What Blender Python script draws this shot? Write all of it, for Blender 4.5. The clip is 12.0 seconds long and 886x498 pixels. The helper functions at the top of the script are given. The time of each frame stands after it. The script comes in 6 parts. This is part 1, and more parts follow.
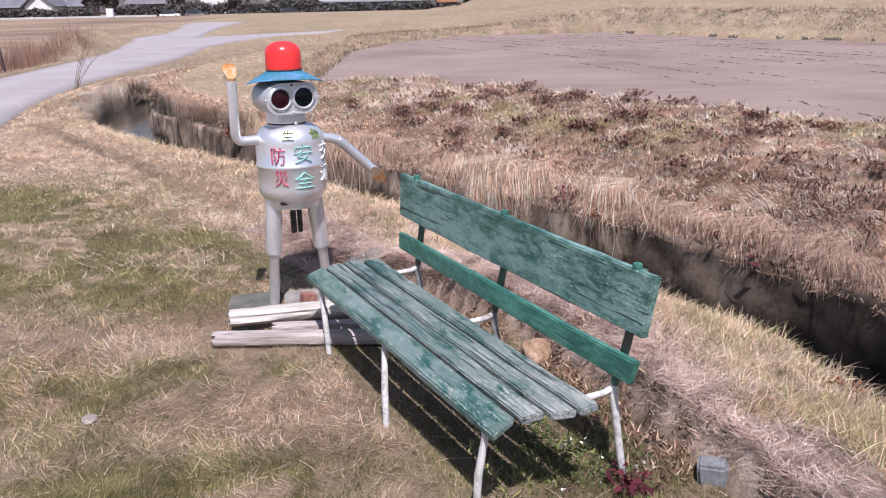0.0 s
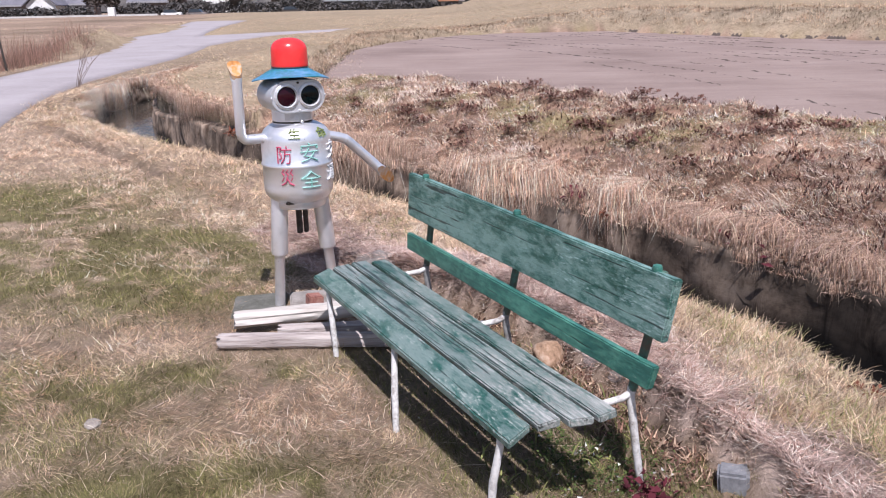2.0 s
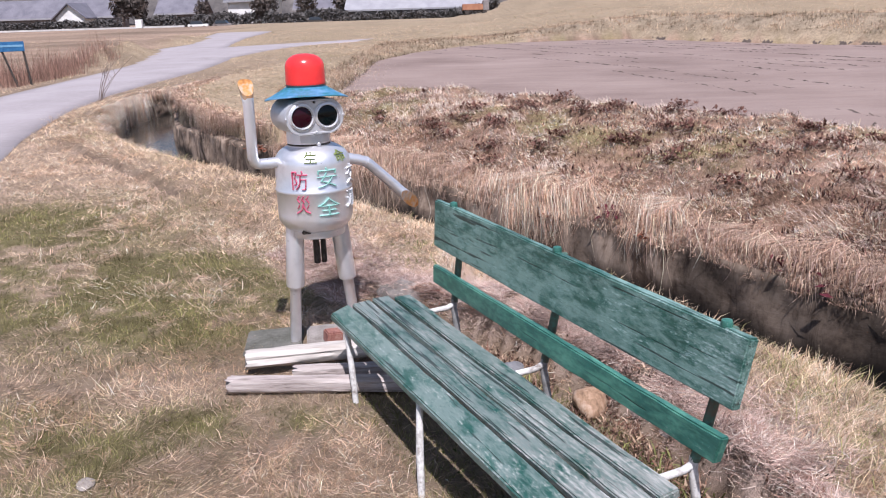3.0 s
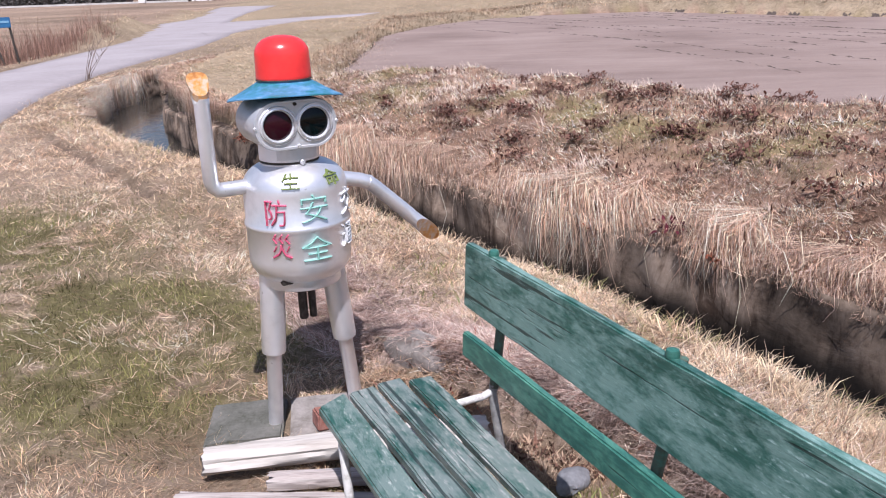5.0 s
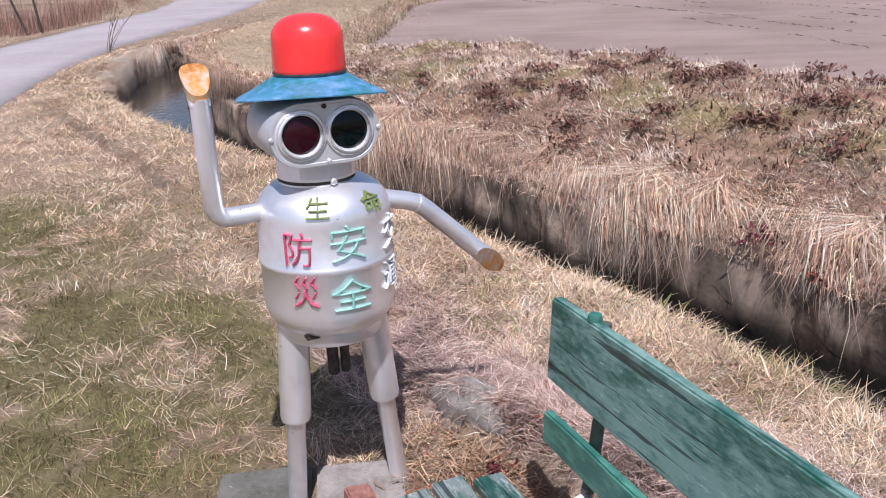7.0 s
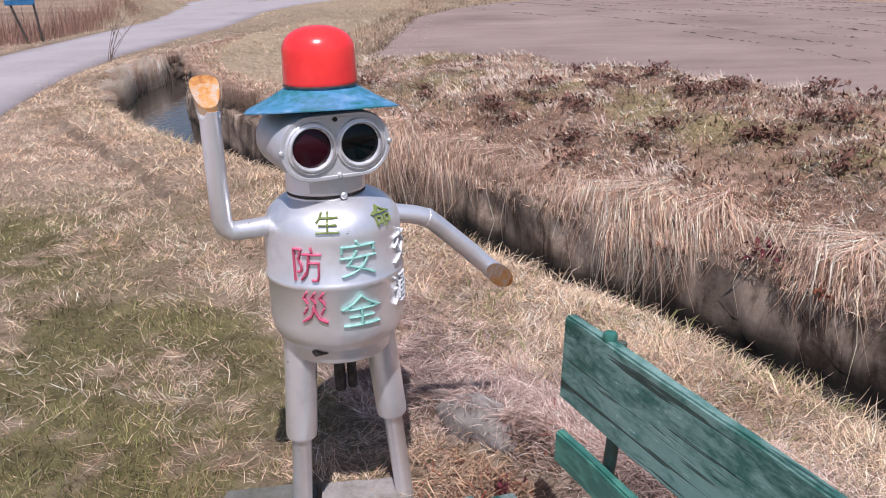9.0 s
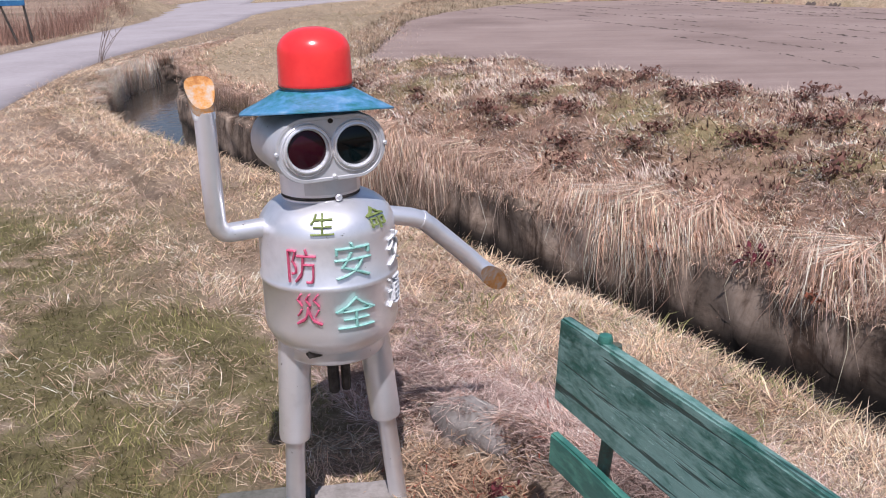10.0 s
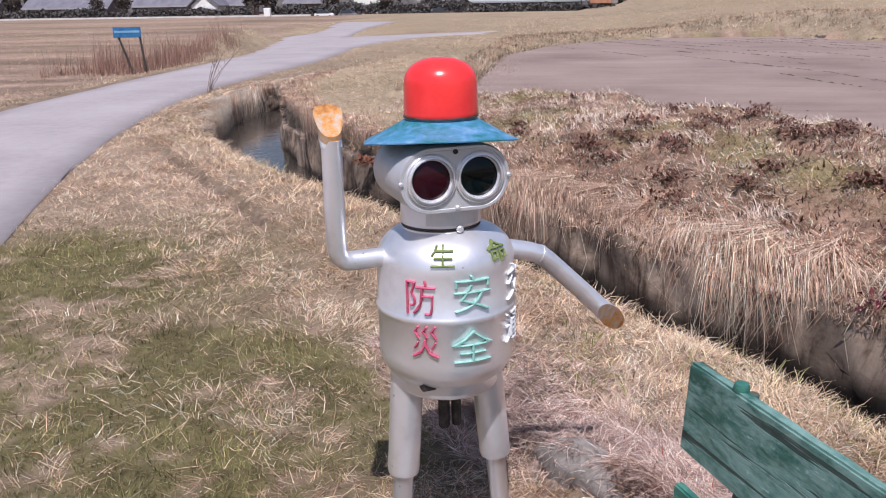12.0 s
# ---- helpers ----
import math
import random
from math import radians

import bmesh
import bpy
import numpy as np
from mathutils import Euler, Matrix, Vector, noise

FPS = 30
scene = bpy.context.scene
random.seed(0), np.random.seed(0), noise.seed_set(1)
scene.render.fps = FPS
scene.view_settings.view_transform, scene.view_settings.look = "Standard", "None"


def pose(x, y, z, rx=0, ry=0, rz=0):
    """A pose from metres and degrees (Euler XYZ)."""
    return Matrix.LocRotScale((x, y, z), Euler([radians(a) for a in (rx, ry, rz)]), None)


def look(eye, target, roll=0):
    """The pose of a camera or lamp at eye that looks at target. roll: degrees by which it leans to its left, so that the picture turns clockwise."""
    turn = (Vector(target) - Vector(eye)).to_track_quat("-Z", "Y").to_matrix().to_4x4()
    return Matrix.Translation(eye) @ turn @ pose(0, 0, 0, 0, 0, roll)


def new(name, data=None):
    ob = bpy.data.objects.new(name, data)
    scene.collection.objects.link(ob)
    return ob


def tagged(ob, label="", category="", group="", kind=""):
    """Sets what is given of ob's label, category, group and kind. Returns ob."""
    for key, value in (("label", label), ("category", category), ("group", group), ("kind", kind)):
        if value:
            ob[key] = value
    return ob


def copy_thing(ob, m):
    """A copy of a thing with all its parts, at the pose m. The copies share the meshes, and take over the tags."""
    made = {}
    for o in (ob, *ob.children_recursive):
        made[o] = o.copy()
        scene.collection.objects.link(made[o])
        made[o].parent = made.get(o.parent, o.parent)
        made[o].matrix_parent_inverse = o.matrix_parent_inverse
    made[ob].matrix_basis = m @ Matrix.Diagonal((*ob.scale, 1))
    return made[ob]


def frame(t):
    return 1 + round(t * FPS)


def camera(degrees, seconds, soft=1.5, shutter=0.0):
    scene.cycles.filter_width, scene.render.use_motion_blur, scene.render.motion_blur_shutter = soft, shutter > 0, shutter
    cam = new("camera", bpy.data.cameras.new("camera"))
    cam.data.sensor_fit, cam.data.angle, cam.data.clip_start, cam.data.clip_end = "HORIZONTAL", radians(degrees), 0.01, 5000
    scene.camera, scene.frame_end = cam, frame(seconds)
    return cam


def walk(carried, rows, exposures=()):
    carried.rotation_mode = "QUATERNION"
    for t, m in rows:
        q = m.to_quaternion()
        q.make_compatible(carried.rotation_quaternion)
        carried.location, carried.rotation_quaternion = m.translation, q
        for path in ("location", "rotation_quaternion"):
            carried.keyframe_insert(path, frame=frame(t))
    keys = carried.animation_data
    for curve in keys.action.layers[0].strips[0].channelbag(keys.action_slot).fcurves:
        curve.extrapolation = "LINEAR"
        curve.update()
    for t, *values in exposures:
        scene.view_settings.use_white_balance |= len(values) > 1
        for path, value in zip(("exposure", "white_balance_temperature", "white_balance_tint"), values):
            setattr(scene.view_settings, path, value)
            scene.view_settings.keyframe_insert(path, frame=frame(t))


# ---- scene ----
cam = camera(54.5, 12.0, 1.1)
PATH = [
    (0, (0.207, -0.329, 1.557), (0.194, 1.591, 0.996), -1.2),
    (0.5, (0.203, -0.325, 1.555), (0.189, 1.594, 0.992), -1.2),
    (1, (0.204, -0.317, 1.553), (0.191, 1.599, 0.982), -1.1),
    (1.5, (0.203, -0.307, 1.549), (0.202, 1.61, 0.978), -1.0),
    (2, (0.169, -0.252, 1.543), (0.153, 1.667, 0.98), -1.2),
    (2.5, (0.141, -0.132, 1.54), (0.083, 1.789, 0.989), -1.7),
    (3, (0.148, 0.12, 1.552), (0.075, 2.043, 1.009), -1.8),
    (3.2, (0.154, 0.215, 1.565), (0.072, 2.136, 1.017), -2.0),
    (4.8, (0.053, 1.163, 1.53), (-0.032, 3.072, 0.941), -2.1),
    (5, (0.031, 1.249, 1.518), (-0.06, 3.156, 0.92), -2.1),
    (5.5, (-0.088, 1.527, 1.505), (-0.195, 3.423, 0.875), -1.9),
    (6, (-0.135, 1.738, 1.499), (-0.277, 3.628, 0.86), -1.9),
    (6.5, (-0.111, 1.911, 1.501), (-0.265, 3.792, 0.839), -2.1),
    (8.5, (-0.146, 1.985, 1.504), (-0.299, 3.873, 0.863), -1.8),
    (9, (-0.15, 1.982, 1.505), (-0.299, 3.872, 0.869), -1.6),
    (9.5, (-0.158, 1.983, 1.503), (-0.297, 3.875, 0.87), -1.4),
    (10, (-0.161, 1.982, 1.502), (-0.288, 3.876, 0.873), -1.2),
    (10.5, (-0.172, 1.984, 1.502), (-0.285, 3.88, 0.875), -0.9),
    (11, (-0.182, 1.983, 1.499), (-0.285, 3.881, 0.877), -0.6),
    (11.5, (-0.192, 1.978, 1.5), (-0.335, 3.879, 0.894), -0.5),
    (12, (-0.247, 2.015, 1.493), (-0.576, 3.909, 0.94), -1.0),
]
walk(cam, [(t, look(eye, target, roll)) for t, eye, target, roll in PATH], [(0, 0.37, 6020, 18), (6, 0.38, 5990, 18), (8.5, 0.17, 6030, 18), (12, 0.15, 6050, 18)])

# ---------------- world, sun, exposure ----------------
SUN_DIR = Vector((0.075, -0.59, 1.0)).normalized()      # towards the sun
world = bpy.data.worlds.new("sky")
scene.world = world
world.use_nodes = True
wn = world.node_tree.nodes
wl = world.node_tree.links
sky = wn.new("ShaderNodeTexSky")
sky.sky_type = "NISHITA"
sky.sun_disc = False
sky.sun_elevation = math.asin(SUN_DIR.z)
sky.sun_rotation = math.atan2(SUN_DIR.x, SUN_DIR.y)
sky.air_density, sky.dust_density, sky.ozone_density = 1.0, 1.6, 1.0
wn["Background"].inputs["Strength"].default_value = 0.085
wl.new(sky.outputs["Color"], wn["Background"].inputs["Color"])
sun_data = bpy.data.lights.new("sun", "SUN")
sun_data.energy, sun_data.angle, sun_data.color = 5.0, radians(0.55), (1.0, 0.96, 0.91)
sun = new("sun", sun_data)
sun.matrix_world = look((0, 0, 30), Vector((0, 0, 30)) - SUN_DIR)

# ---------------- small tools ----------------
rng = np.random.default_rng(7)
LATTICE = rng.random((6, 128, 128))


def vnoise(x, y, size=1.0, layer=0):
    """Smooth value noise, 0 to 1, for arrays."""
    x, y = np.asarray(x, float) / size, np.asarray(y, float) / size
    i, j = np.floor(x).astype(int), np.floor(y).astype(int)
    fx, fy = x - i, y - j
    fx, fy = fx * fx * (3 - 2 * fx), fy * fy * (3 - 2 * fy)
    tab = LATTICE[layer]
    a, b = tab[i % 128, j % 128], tab[(i + 1) % 128, j % 128]
    c, d = tab[i % 128, (j + 1) % 128], tab[(i + 1) % 128, (j + 1) % 128]
    return (a * (1 - fx) + b * fx) * (1 - fy) + (c * (1 - fx) + d * fx) * fy


def fbm(x, y, size=1.0, layer=0):
    return (vnoise(x, y, size, layer) + 0.5 * vnoise(x, y, size * 0.47, (layer + 1) % 6)
            + 0.25 * vnoise(x, y, size * 0.21, (layer + 2) % 6)) / 1.75


def sstep(a, b, x):
    t = np.clip((x - a) / (b - a), 0, 1)
    return t * t * (3 - 2 * t)


def side_of(line, x, y):
    """Signed distance to a polyline: positive on the right of its direction."""
    x, y = np.asarray(x, float), np.asarray(y, float)
    best, sign = np.full(x.shape, 1e9), np.ones(x.shape)
    for (ax, ay), (bx, by) in zip(line, line[1:]):
        dx, dy = bx - ax, by - ay
        n = dx * dx + dy * dy
        t = np.clip(((x - ax) * dx + (y - ay) * dy) / n, 0, 1)
        px, py = x - ax - t * dx, y - ay - t * dy
        dist = np.hypot(px, py)
        s = np.where(dx * (y - ay) - dy * (x - ax) < 0, 1.0, -1.0)
        upd = dist < best - 1e-9
        best, sign = np.where(upd, dist, best), np.where(upd, s, sign)
    return best * sign


def mesh_np(name, verts, quads=None, tris=None, mats=(), smooth=False, tint=None):
    """A mesh object from arrays of vertices, quads and triangles."""
    me = bpy.data.meshes.new(name)
    verts = np.asarray(verts, np.float32)
    nq = 0 if quads is None else len(quads)
    nt = 0 if tris is None else len(tris)
    me.vertices.add(len(verts))
    me.vertices.foreach_set("co", verts.ravel())
    idx = np.concatenate([a.ravel() for a in ((quads if nq else None), (tris if nt else None)) if a is not None])
    me.loops.add(len(idx))
    me.loops.foreach_set("vertex_index", idx.astype(np.int32))
    me.polygons.add(nq + nt)
    starts = np.concatenate([np.arange(nq) * 4, nq * 4 + np.arange(nt) * 3]).astype(np.int32)
    me.polygons.foreach_set("loop_start", starts)
    me.update(calc_edges=True)
    if smooth:
        me.polygons.foreach_set("use_smooth", np.ones(nq + nt, bool))
    if tint is not None:
        at = me.attributes.new("tint", "FLOAT_COLOR", "POINT")
        col = np.ones((len(verts), 4), np.float32)
        col[:, :3] = tint
        at.data.foreach_set("color", col.ravel())
    for m in mats:
        me.materials.append(m)
    return new(name, me)


def part(name, bm, material, parent=None, label="", smooth=True):
    """Link a bmesh as one mesh object under a thing or a part."""
    bmesh.ops.recalc_face_normals(bm, faces=bm.faces)
    me = bpy.data.meshes.new(name)
    bm.to_mesh(me)
    bm.free()
    for m in (material if isinstance(material, (list, tuple)) else [material]):
        me.materials.append(m)
    if smooth:
        me.polygons.foreach_set("use_smooth", np.ones(len(me.polygons), bool))
        me.set_sharp_from_angle(angle=radians(38))
    ob = new(name, me)
    if parent is not None:
        ob.parent = parent
    return tagged(ob, label=label)


def empty(name, m=None):
    ob = new(name)
    ob.empty_display_size = 0.1
    if m is not None:
        ob.matrix_world = m
    return ob


def tube(bm, pts, radii, seg=14, cap=True, mat=0):
    """A round tube along points, with a radius at each."""
    pts = [Vector(p) for p in pts]
    if not isinstance(radii, (list, tuple)):
        radii = [radii] * len(pts)
    rings = []
    ref = None
    for i, p in enumerate(pts):
        d = (pts[min(i + 1, len(pts) - 1)] - pts[max(i - 1, 0)]).normalized()
        if ref is None:
            ref = d.orthogonal().normalized()
        ref = (ref - d * ref.dot(d)).normalized()
        o = d.cross(ref)
        rings.append([bm.verts.new(p + (ref * math.cos(a) + o * math.sin(a)) * radii[i])
                      for a in (2 * math.pi * k / seg for k in range(seg))])
    faces = []
    for r0, r1 in zip(rings, rings[1:]):
        for k in range(seg):
            faces.append(bm.faces.new((r0[k], r0[(k + 1) % seg], r1[(k + 1) % seg], r1[k])))
    if cap:
        faces.append(bm.faces.new(rings[0][::-1]))
        faces.append(bm.faces.new(rings[-1]))
    for f in faces:
        f.material_index = mat
    return rings


def lathe(bm, profile, centre=(0, 0), seg=40, mat=0, wobble=0.0):
    """A turned body from (radius, z) pairs."""
    rings = []
    for r, z in profile:
        ring = []
        for k in range(seg):
            a = 2 * math.pi * k / seg
            w = 1 + wobble * (noise.noise((math.cos(a) * 1.7, math.sin(a) * 1.7, z * 6)))
            ring.append(bm.verts.new((centre[0] + r * w * math.cos(a), centre[1] + r * w * math.sin(a), z)))
        rings.append(ring)
    for r0, r1 in zip(rings, rings[1:]):
        for k in range(seg):
            bm.faces.new((r0[k], r0[(k + 1) % seg], r1[(k + 1) % seg], r1[k])).material_index = mat
    bm.faces.new(rings[0][::-1]).material_index = mat
    bm.faces.new(rings[-1]).material_index = mat
    return rings


def board(corners, cuts=10, bevel=0.004, rough=0.0015, seed=0.0):
    """A plank from its eight corners (near end four, far end four), with worn edges."""
    bm = bmesh.new()
    ends = [[Vector(c) for c in corners[:4]], [Vector(c) for c in corners[4:]]]
    rings = []
    for i in range(cuts + 1):
        t = i / cuts
        ring = []
        for k in range(4):
            p = ends[0][k].lerp(ends[1][k], t)
            n = noise.noise_vector(p * 3.1 + Vector((seed, k * 5.0, 0)))
            p = p + n * rough * 2 + noise.noise_vector(p * 14 + Vector((seed, k * 9.0, 3))) * rough
            ring.append(bm.verts.new(p))
        rings.append(ring)
    for r0, r1 in zip(rings, rings[1:]):
        for k in range(4):
            bm.faces.new((r0[k], r0[(k + 1) % 4], r1[(k + 1) % 4], r1[k]))
    bm.faces.new(rings[0][::-1])
    bm.faces.new(rings[-1])
    bmesh.ops.recalc_face_normals(bm, faces=bm.faces)
    edges = [e for e in bm.edges if len(e.link_faces) == 2 and e.calc_face_angle(0) > 0.8]
    bmesh.ops.bevel(bm, geom=edges, offset=bevel, segments=2, affect="EDGES", clamp_overlap=True)
    return bm


def stone(size, seed, sub=3, mat=0, squash=(1, 1, 1), amount=0.25):
    bm = bmesh.new()
    bmesh.ops.create_icosphere(bm, subdivisions=sub, radius=size)
    for v in bm.verts:
        n = noise.noise(v.co / size * 1.1 + Vector((seed, 0, 0))) + 0.4 * noise.noise(v.co / size * 3.3 + Vector((0, seed, 0)))
        v.co *= 1 + amount * n
        v.co = Vector((v.co.x * squash[0], v.co.y * squash[1], v.co.z * squash[2]))
    return bm


# ---------------- materials ----------------
def material(name, rough=0.6, metal=0.0, spec=0.5):
    m = bpy.data.materials.new(name)
    m.use_nodes = True
    b = m.node_tree.nodes["Principled BSDF"]
    b.inputs["Roughness"].default_value = rough
    b.inputs["Metallic"].default_value = metal
    b.inputs["Specular IOR Level"].default_value = spec
    return m, m.node_tree.nodes, m.node_tree.links, b


def ramp(nodes, stops):
    r = nodes.new("ShaderNodeValToRGB")
    el = r.color_ramp.elements
    while len(el) < len(stops):
        el.new(0.5)
    for e, (p, c) in zip(el, stops):
        e.position, e.color = p, (*c, 1)
    return r


def tex_noise(nodes, links, scale, detail=4.0, rough=0.6, vec=None, dist=0.0):
    n = nodes.new("ShaderNodeTexNoise")
    n.inputs["Scale"].default_value = scale
    n.inputs["Detail"].default_value = detail
    n.inputs["Roughness"].default_value = rough
    n.inputs["Distortion"].default_value = dist
    if vec is not None:
        links.new(vec, n.inputs["Vector"])
    return n


def coords(nodes, links, scale=(1, 1, 1), kind="Object"):
    tc = nodes.new("ShaderNodeTexCoord")
    mp = nodes.new("ShaderNodeMapping")
    mp.inputs["Scale"].default_value = scale
    links.new(tc.outputs[kind], mp.inputs["Vector"])
    return mp.outputs["Vector"]


def mix(nodes, links, a, b, fac, mode="MIX"):
    n = nodes.new("ShaderNodeMix")
    n.data_type, n.blend_type = "RGBA", mode
    for sock, v in ((n.inputs["A"], a), (n.inputs["B"], b), (n.inputs["Factor"], fac)):
        if isinstance(v, (tuple, float, int)):
            sock.default_value = (*v, 1) if isinstance(v, tuple) else v
        else:
            links.new(v, sock)
    return n.outputs["Result"]


def bump(nodes, links, bsdf, height, strength=0.3, distance=0.01):
    b = nodes.new("ShaderNodeBump")
    b.inputs["Strength"].default_value = strength
    b.inputs["Distance"].default_value = distance
    links.new(height, b.inputs["Height"])
    links.new(b.outputs["Normal"], bsdf.inputs["Normal"])


def mottled(name, stops, scale=8.0, fine=60.0, rough=0.8, metal=0.0, relief=0.3, stretch=(1, 1, 1), dist=0.005, spec=0.3):
    """A surface of mottled colour: a broad pattern and a fine grain."""
    m, n, l, b = material(name, rough, metal, spec)
    v = coords(n, l, stretch)
    big = tex_noise(n, l, scale, 5, 0.65, v, 0.4)
    small = tex_noise(n, l, fine, 3, 0.7, v)
    add = n.new("ShaderNodeMath")
    add.operation = "MULTIPLY_ADD"
    l.new(small.outputs["Fac"], add.inputs[0])
    add.inputs[1].default_value = 0.5
    l.new(big.outputs["Fac"], add.inputs[2])
    sub = n.new("ShaderNodeMath")
    sub.operation = "SUBTRACT"
    l.new(add.outputs[0], sub.inputs[0])
    sub.inputs[1].default_value = 0.25
    r = ramp(n, stops)
    l.new(sub.outputs[0], r.inputs["Fac"])
    l.new(r.outputs["Color"], b.inputs["Base Color"])
    bump(n, l, b, add.outputs[0], relief, dist)
    return m


def green_paint(name, bare_share, bare=(0.24, 0.225, 0.205), tone=1.0, end_wear=0.0, chalk=(0.075, 0.125, 0.112), chalk_share=0.4, crack=0.5):
    """Weathered green paint on wood, grain along x: sound paint, a chalky film, bare flecks and dark checks."""
    m, n, l, b = material(name, 0.6, 0, 0.5)

    def sock(kind, a, k, c=0.0):
        o = n.new("ShaderNodeMath")
        o.operation = kind
        for q, v in zip(o.inputs, (a, k, c)):
            if isinstance(v, (int, float)):
                q.default_value = v
            else:
                l.new(v, q)
        return o.outputs[0]

    def mask(v, edge, half):
        o = n.new("ShaderNodeMapRange")
        l.new(v, o.inputs["Value"])
        o.inputs["From Min"].default_value, o.inputs["From Max"].default_value = edge - half, edge + half
        return o.outputs["Result"]

    def field(scale, stretch, detail=6, rough=0.7, dist=0.0):
        return tex_noise(n, l, scale, detail, rough, coords(n, l, (stretch, 1, 1)), dist).outputs["Fac"]

    broad, patch = field(2.2, 0.6, 4, 0.6), field(9.0, 0.45, 7, 0.72, 0.3)
    film, grain = field(30.0, 0.35, 8, 0.75, 0.3), field(110.0, 0.07, 5, 0.65)
    fleck, split = field(135.0, 0.38, 6, 0.75, 0.2), field(46.0, 0.035, 3, 0.55)
    g = Vector((0.02, 0.078, 0.061)) * tone
    paint = ramp(n, [(0.34, tuple(g * 0.55)), (0.5, tuple(g)), (0.66, tuple(g * 1.5))])
    l.new(sock("MULTIPLY_ADD", grain, 0.35, sock("MULTIPLY_ADD", patch, 0.4, sock("MULTIPLY", broad, 0.25))), paint.inputs["Fac"])
    c = Vector(bare)
    wood = ramp(n, [(0.32, tuple(c * 0.45)), (0.5, tuple(c)), (0.68, tuple(c * 1.45))])
    l.new(grain, wood.inputs["Fac"])
    s1 = sock("MULTIPLY_ADD", film, 0.5, sock("MULTIPLY_ADD", patch, 0.25, sock("MULTIPLY", broad, 0.25)))
    fm = mask(s1, 0.60 - 0.2 * chalk_share, 0.05)
    col = mix(n, l, paint.outputs["Color"], tuple(Vector(chalk) * tone), sock("MULTIPLY", fm, 0.8))
    s2 = sock("MULTIPLY_ADD", fleck, 0.5, sock("MULTIPLY_ADD", patch, 0.25, sock("MULTIPLY", grain, 0.25)))
    if end_wear:
        sp = n.new("ShaderNodeSeparateXYZ")
        l.new(coords(n, l), sp.inputs[0])
        u = n.new("ShaderNodeMapRange")
        l.new(sp.outputs["X"], u.inputs["Value"])
        u.inputs["From Min"].default_value, u.inputs["From Max"].default_value = 1.2, 1.85
        s2 = sock("MULTIPLY_ADD", u.outputs["Result"], end_wear, s2)
    bm_ = mask(s2, 0.66 - 0.2 * bare_share, 0.035)
    col = mix(n, l, col, wood.outputs["Color"], bm_)
    cm = mask(sock("MULTIPLY_ADD", split, 0.8, sock("MULTIPLY", broad, 0.2)), 0.67 - 0.09 * crack, 0.012)
    col = mix(n, l, col, (0.014, 0.022, 0.02), sock("MULTIPLY", cm, 0.8))
    l.new(col, b.inputs["Base Color"])
    rr = n.new("ShaderNodeMapRange")
    l.new(bm_, rr.inputs["Value"])
    rr.inputs["To Min"].default_value, rr.inputs["To Max"].default_value = 0.38, 0.8
    l.new(rr.outputs["Result"], b.inputs["Roughness"])
    bump(n, l, b, sock("SUBTRACT", sock("MULTIPLY_ADD", grain, 0.6, sock("MULTIPLY", bm_, -0.25)), cm), 0.5, 0.003)
    return m


def metal_paint(name, colour, rough, metal, dirt=0.35, spots=True):
    m, n, l, b = material(name, rough, metal)
    v = coords(n, l)
    big = tex_noise(n, l, 6.0, 5, 0.6, v)
    small = tex_noise(n, l, 85.0, 3, 0.6, v)
    c = Vector(colour)
    r = ramp(n, [(0.32, tuple(c * (1 - dirt))), (0.5, tuple(c)), (0.75, tuple(c * 1.08))])
    l.new(big.outputs["Fac"], r.inputs["Fac"])
    out = r.outputs["Color"]
    if spots:
        sp = tex_noise(n, l, 38.0, 4, 0.75, v)
        mk = n.new("ShaderNodeMapRange")
        l.new(sp.outputs["Fac"], mk.inputs["Value"])
        mk.inputs["From Min"].default_value, mk.inputs["From Max"].default_value = 0.69, 0.74
        out = mix(n, l, out, (0.11, 0.085, 0.07), mk.outputs["Result"])
    l.new(out, b.inputs["Base Color"])
    bump(n, l, b, small.outputs["Fac"], 0.12, 0.002)
    return m


def straw_material(name, rough=0.75, trans=0.25):
    """Grass blades: own colour from the tint attribute, varied blade by blade."""
    m, n, l, b = material(name, rough, 0, 0.25)
    at = n.new("ShaderNodeAttribute")
    at.attribute_name = "tint"
    geo = n.new("ShaderNodeNewGeometry")
    r = ramp(n, [(0.0, (0.45, 0.42, 0.42)), (0.45, (0.85, 0.84, 0.83)), (1.0, (1.3, 1.27, 1.22))])
    l.new(geo.outputs["Random Per Island"], r.inputs["Fac"])
    col = mix(n, l, at.outputs["Color"], r.outputs["Color"], 1.0, "MULTIPLY")
    l.new(col, b.inputs["Base Color"])
    tr = n.new("ShaderNodeBsdfTranslucent")
    l.new(col, tr.inputs["Color"])
    ms = n.new("ShaderNodeMixShader")
    ms.inputs[0].default_value = trans
    l.new(b.outputs[0], ms.inputs[1])
    l.new(tr.outputs[0], ms.inputs[2])
    l.new(ms.outputs[0], n["Material Output"].inputs["Surface"])
    return m


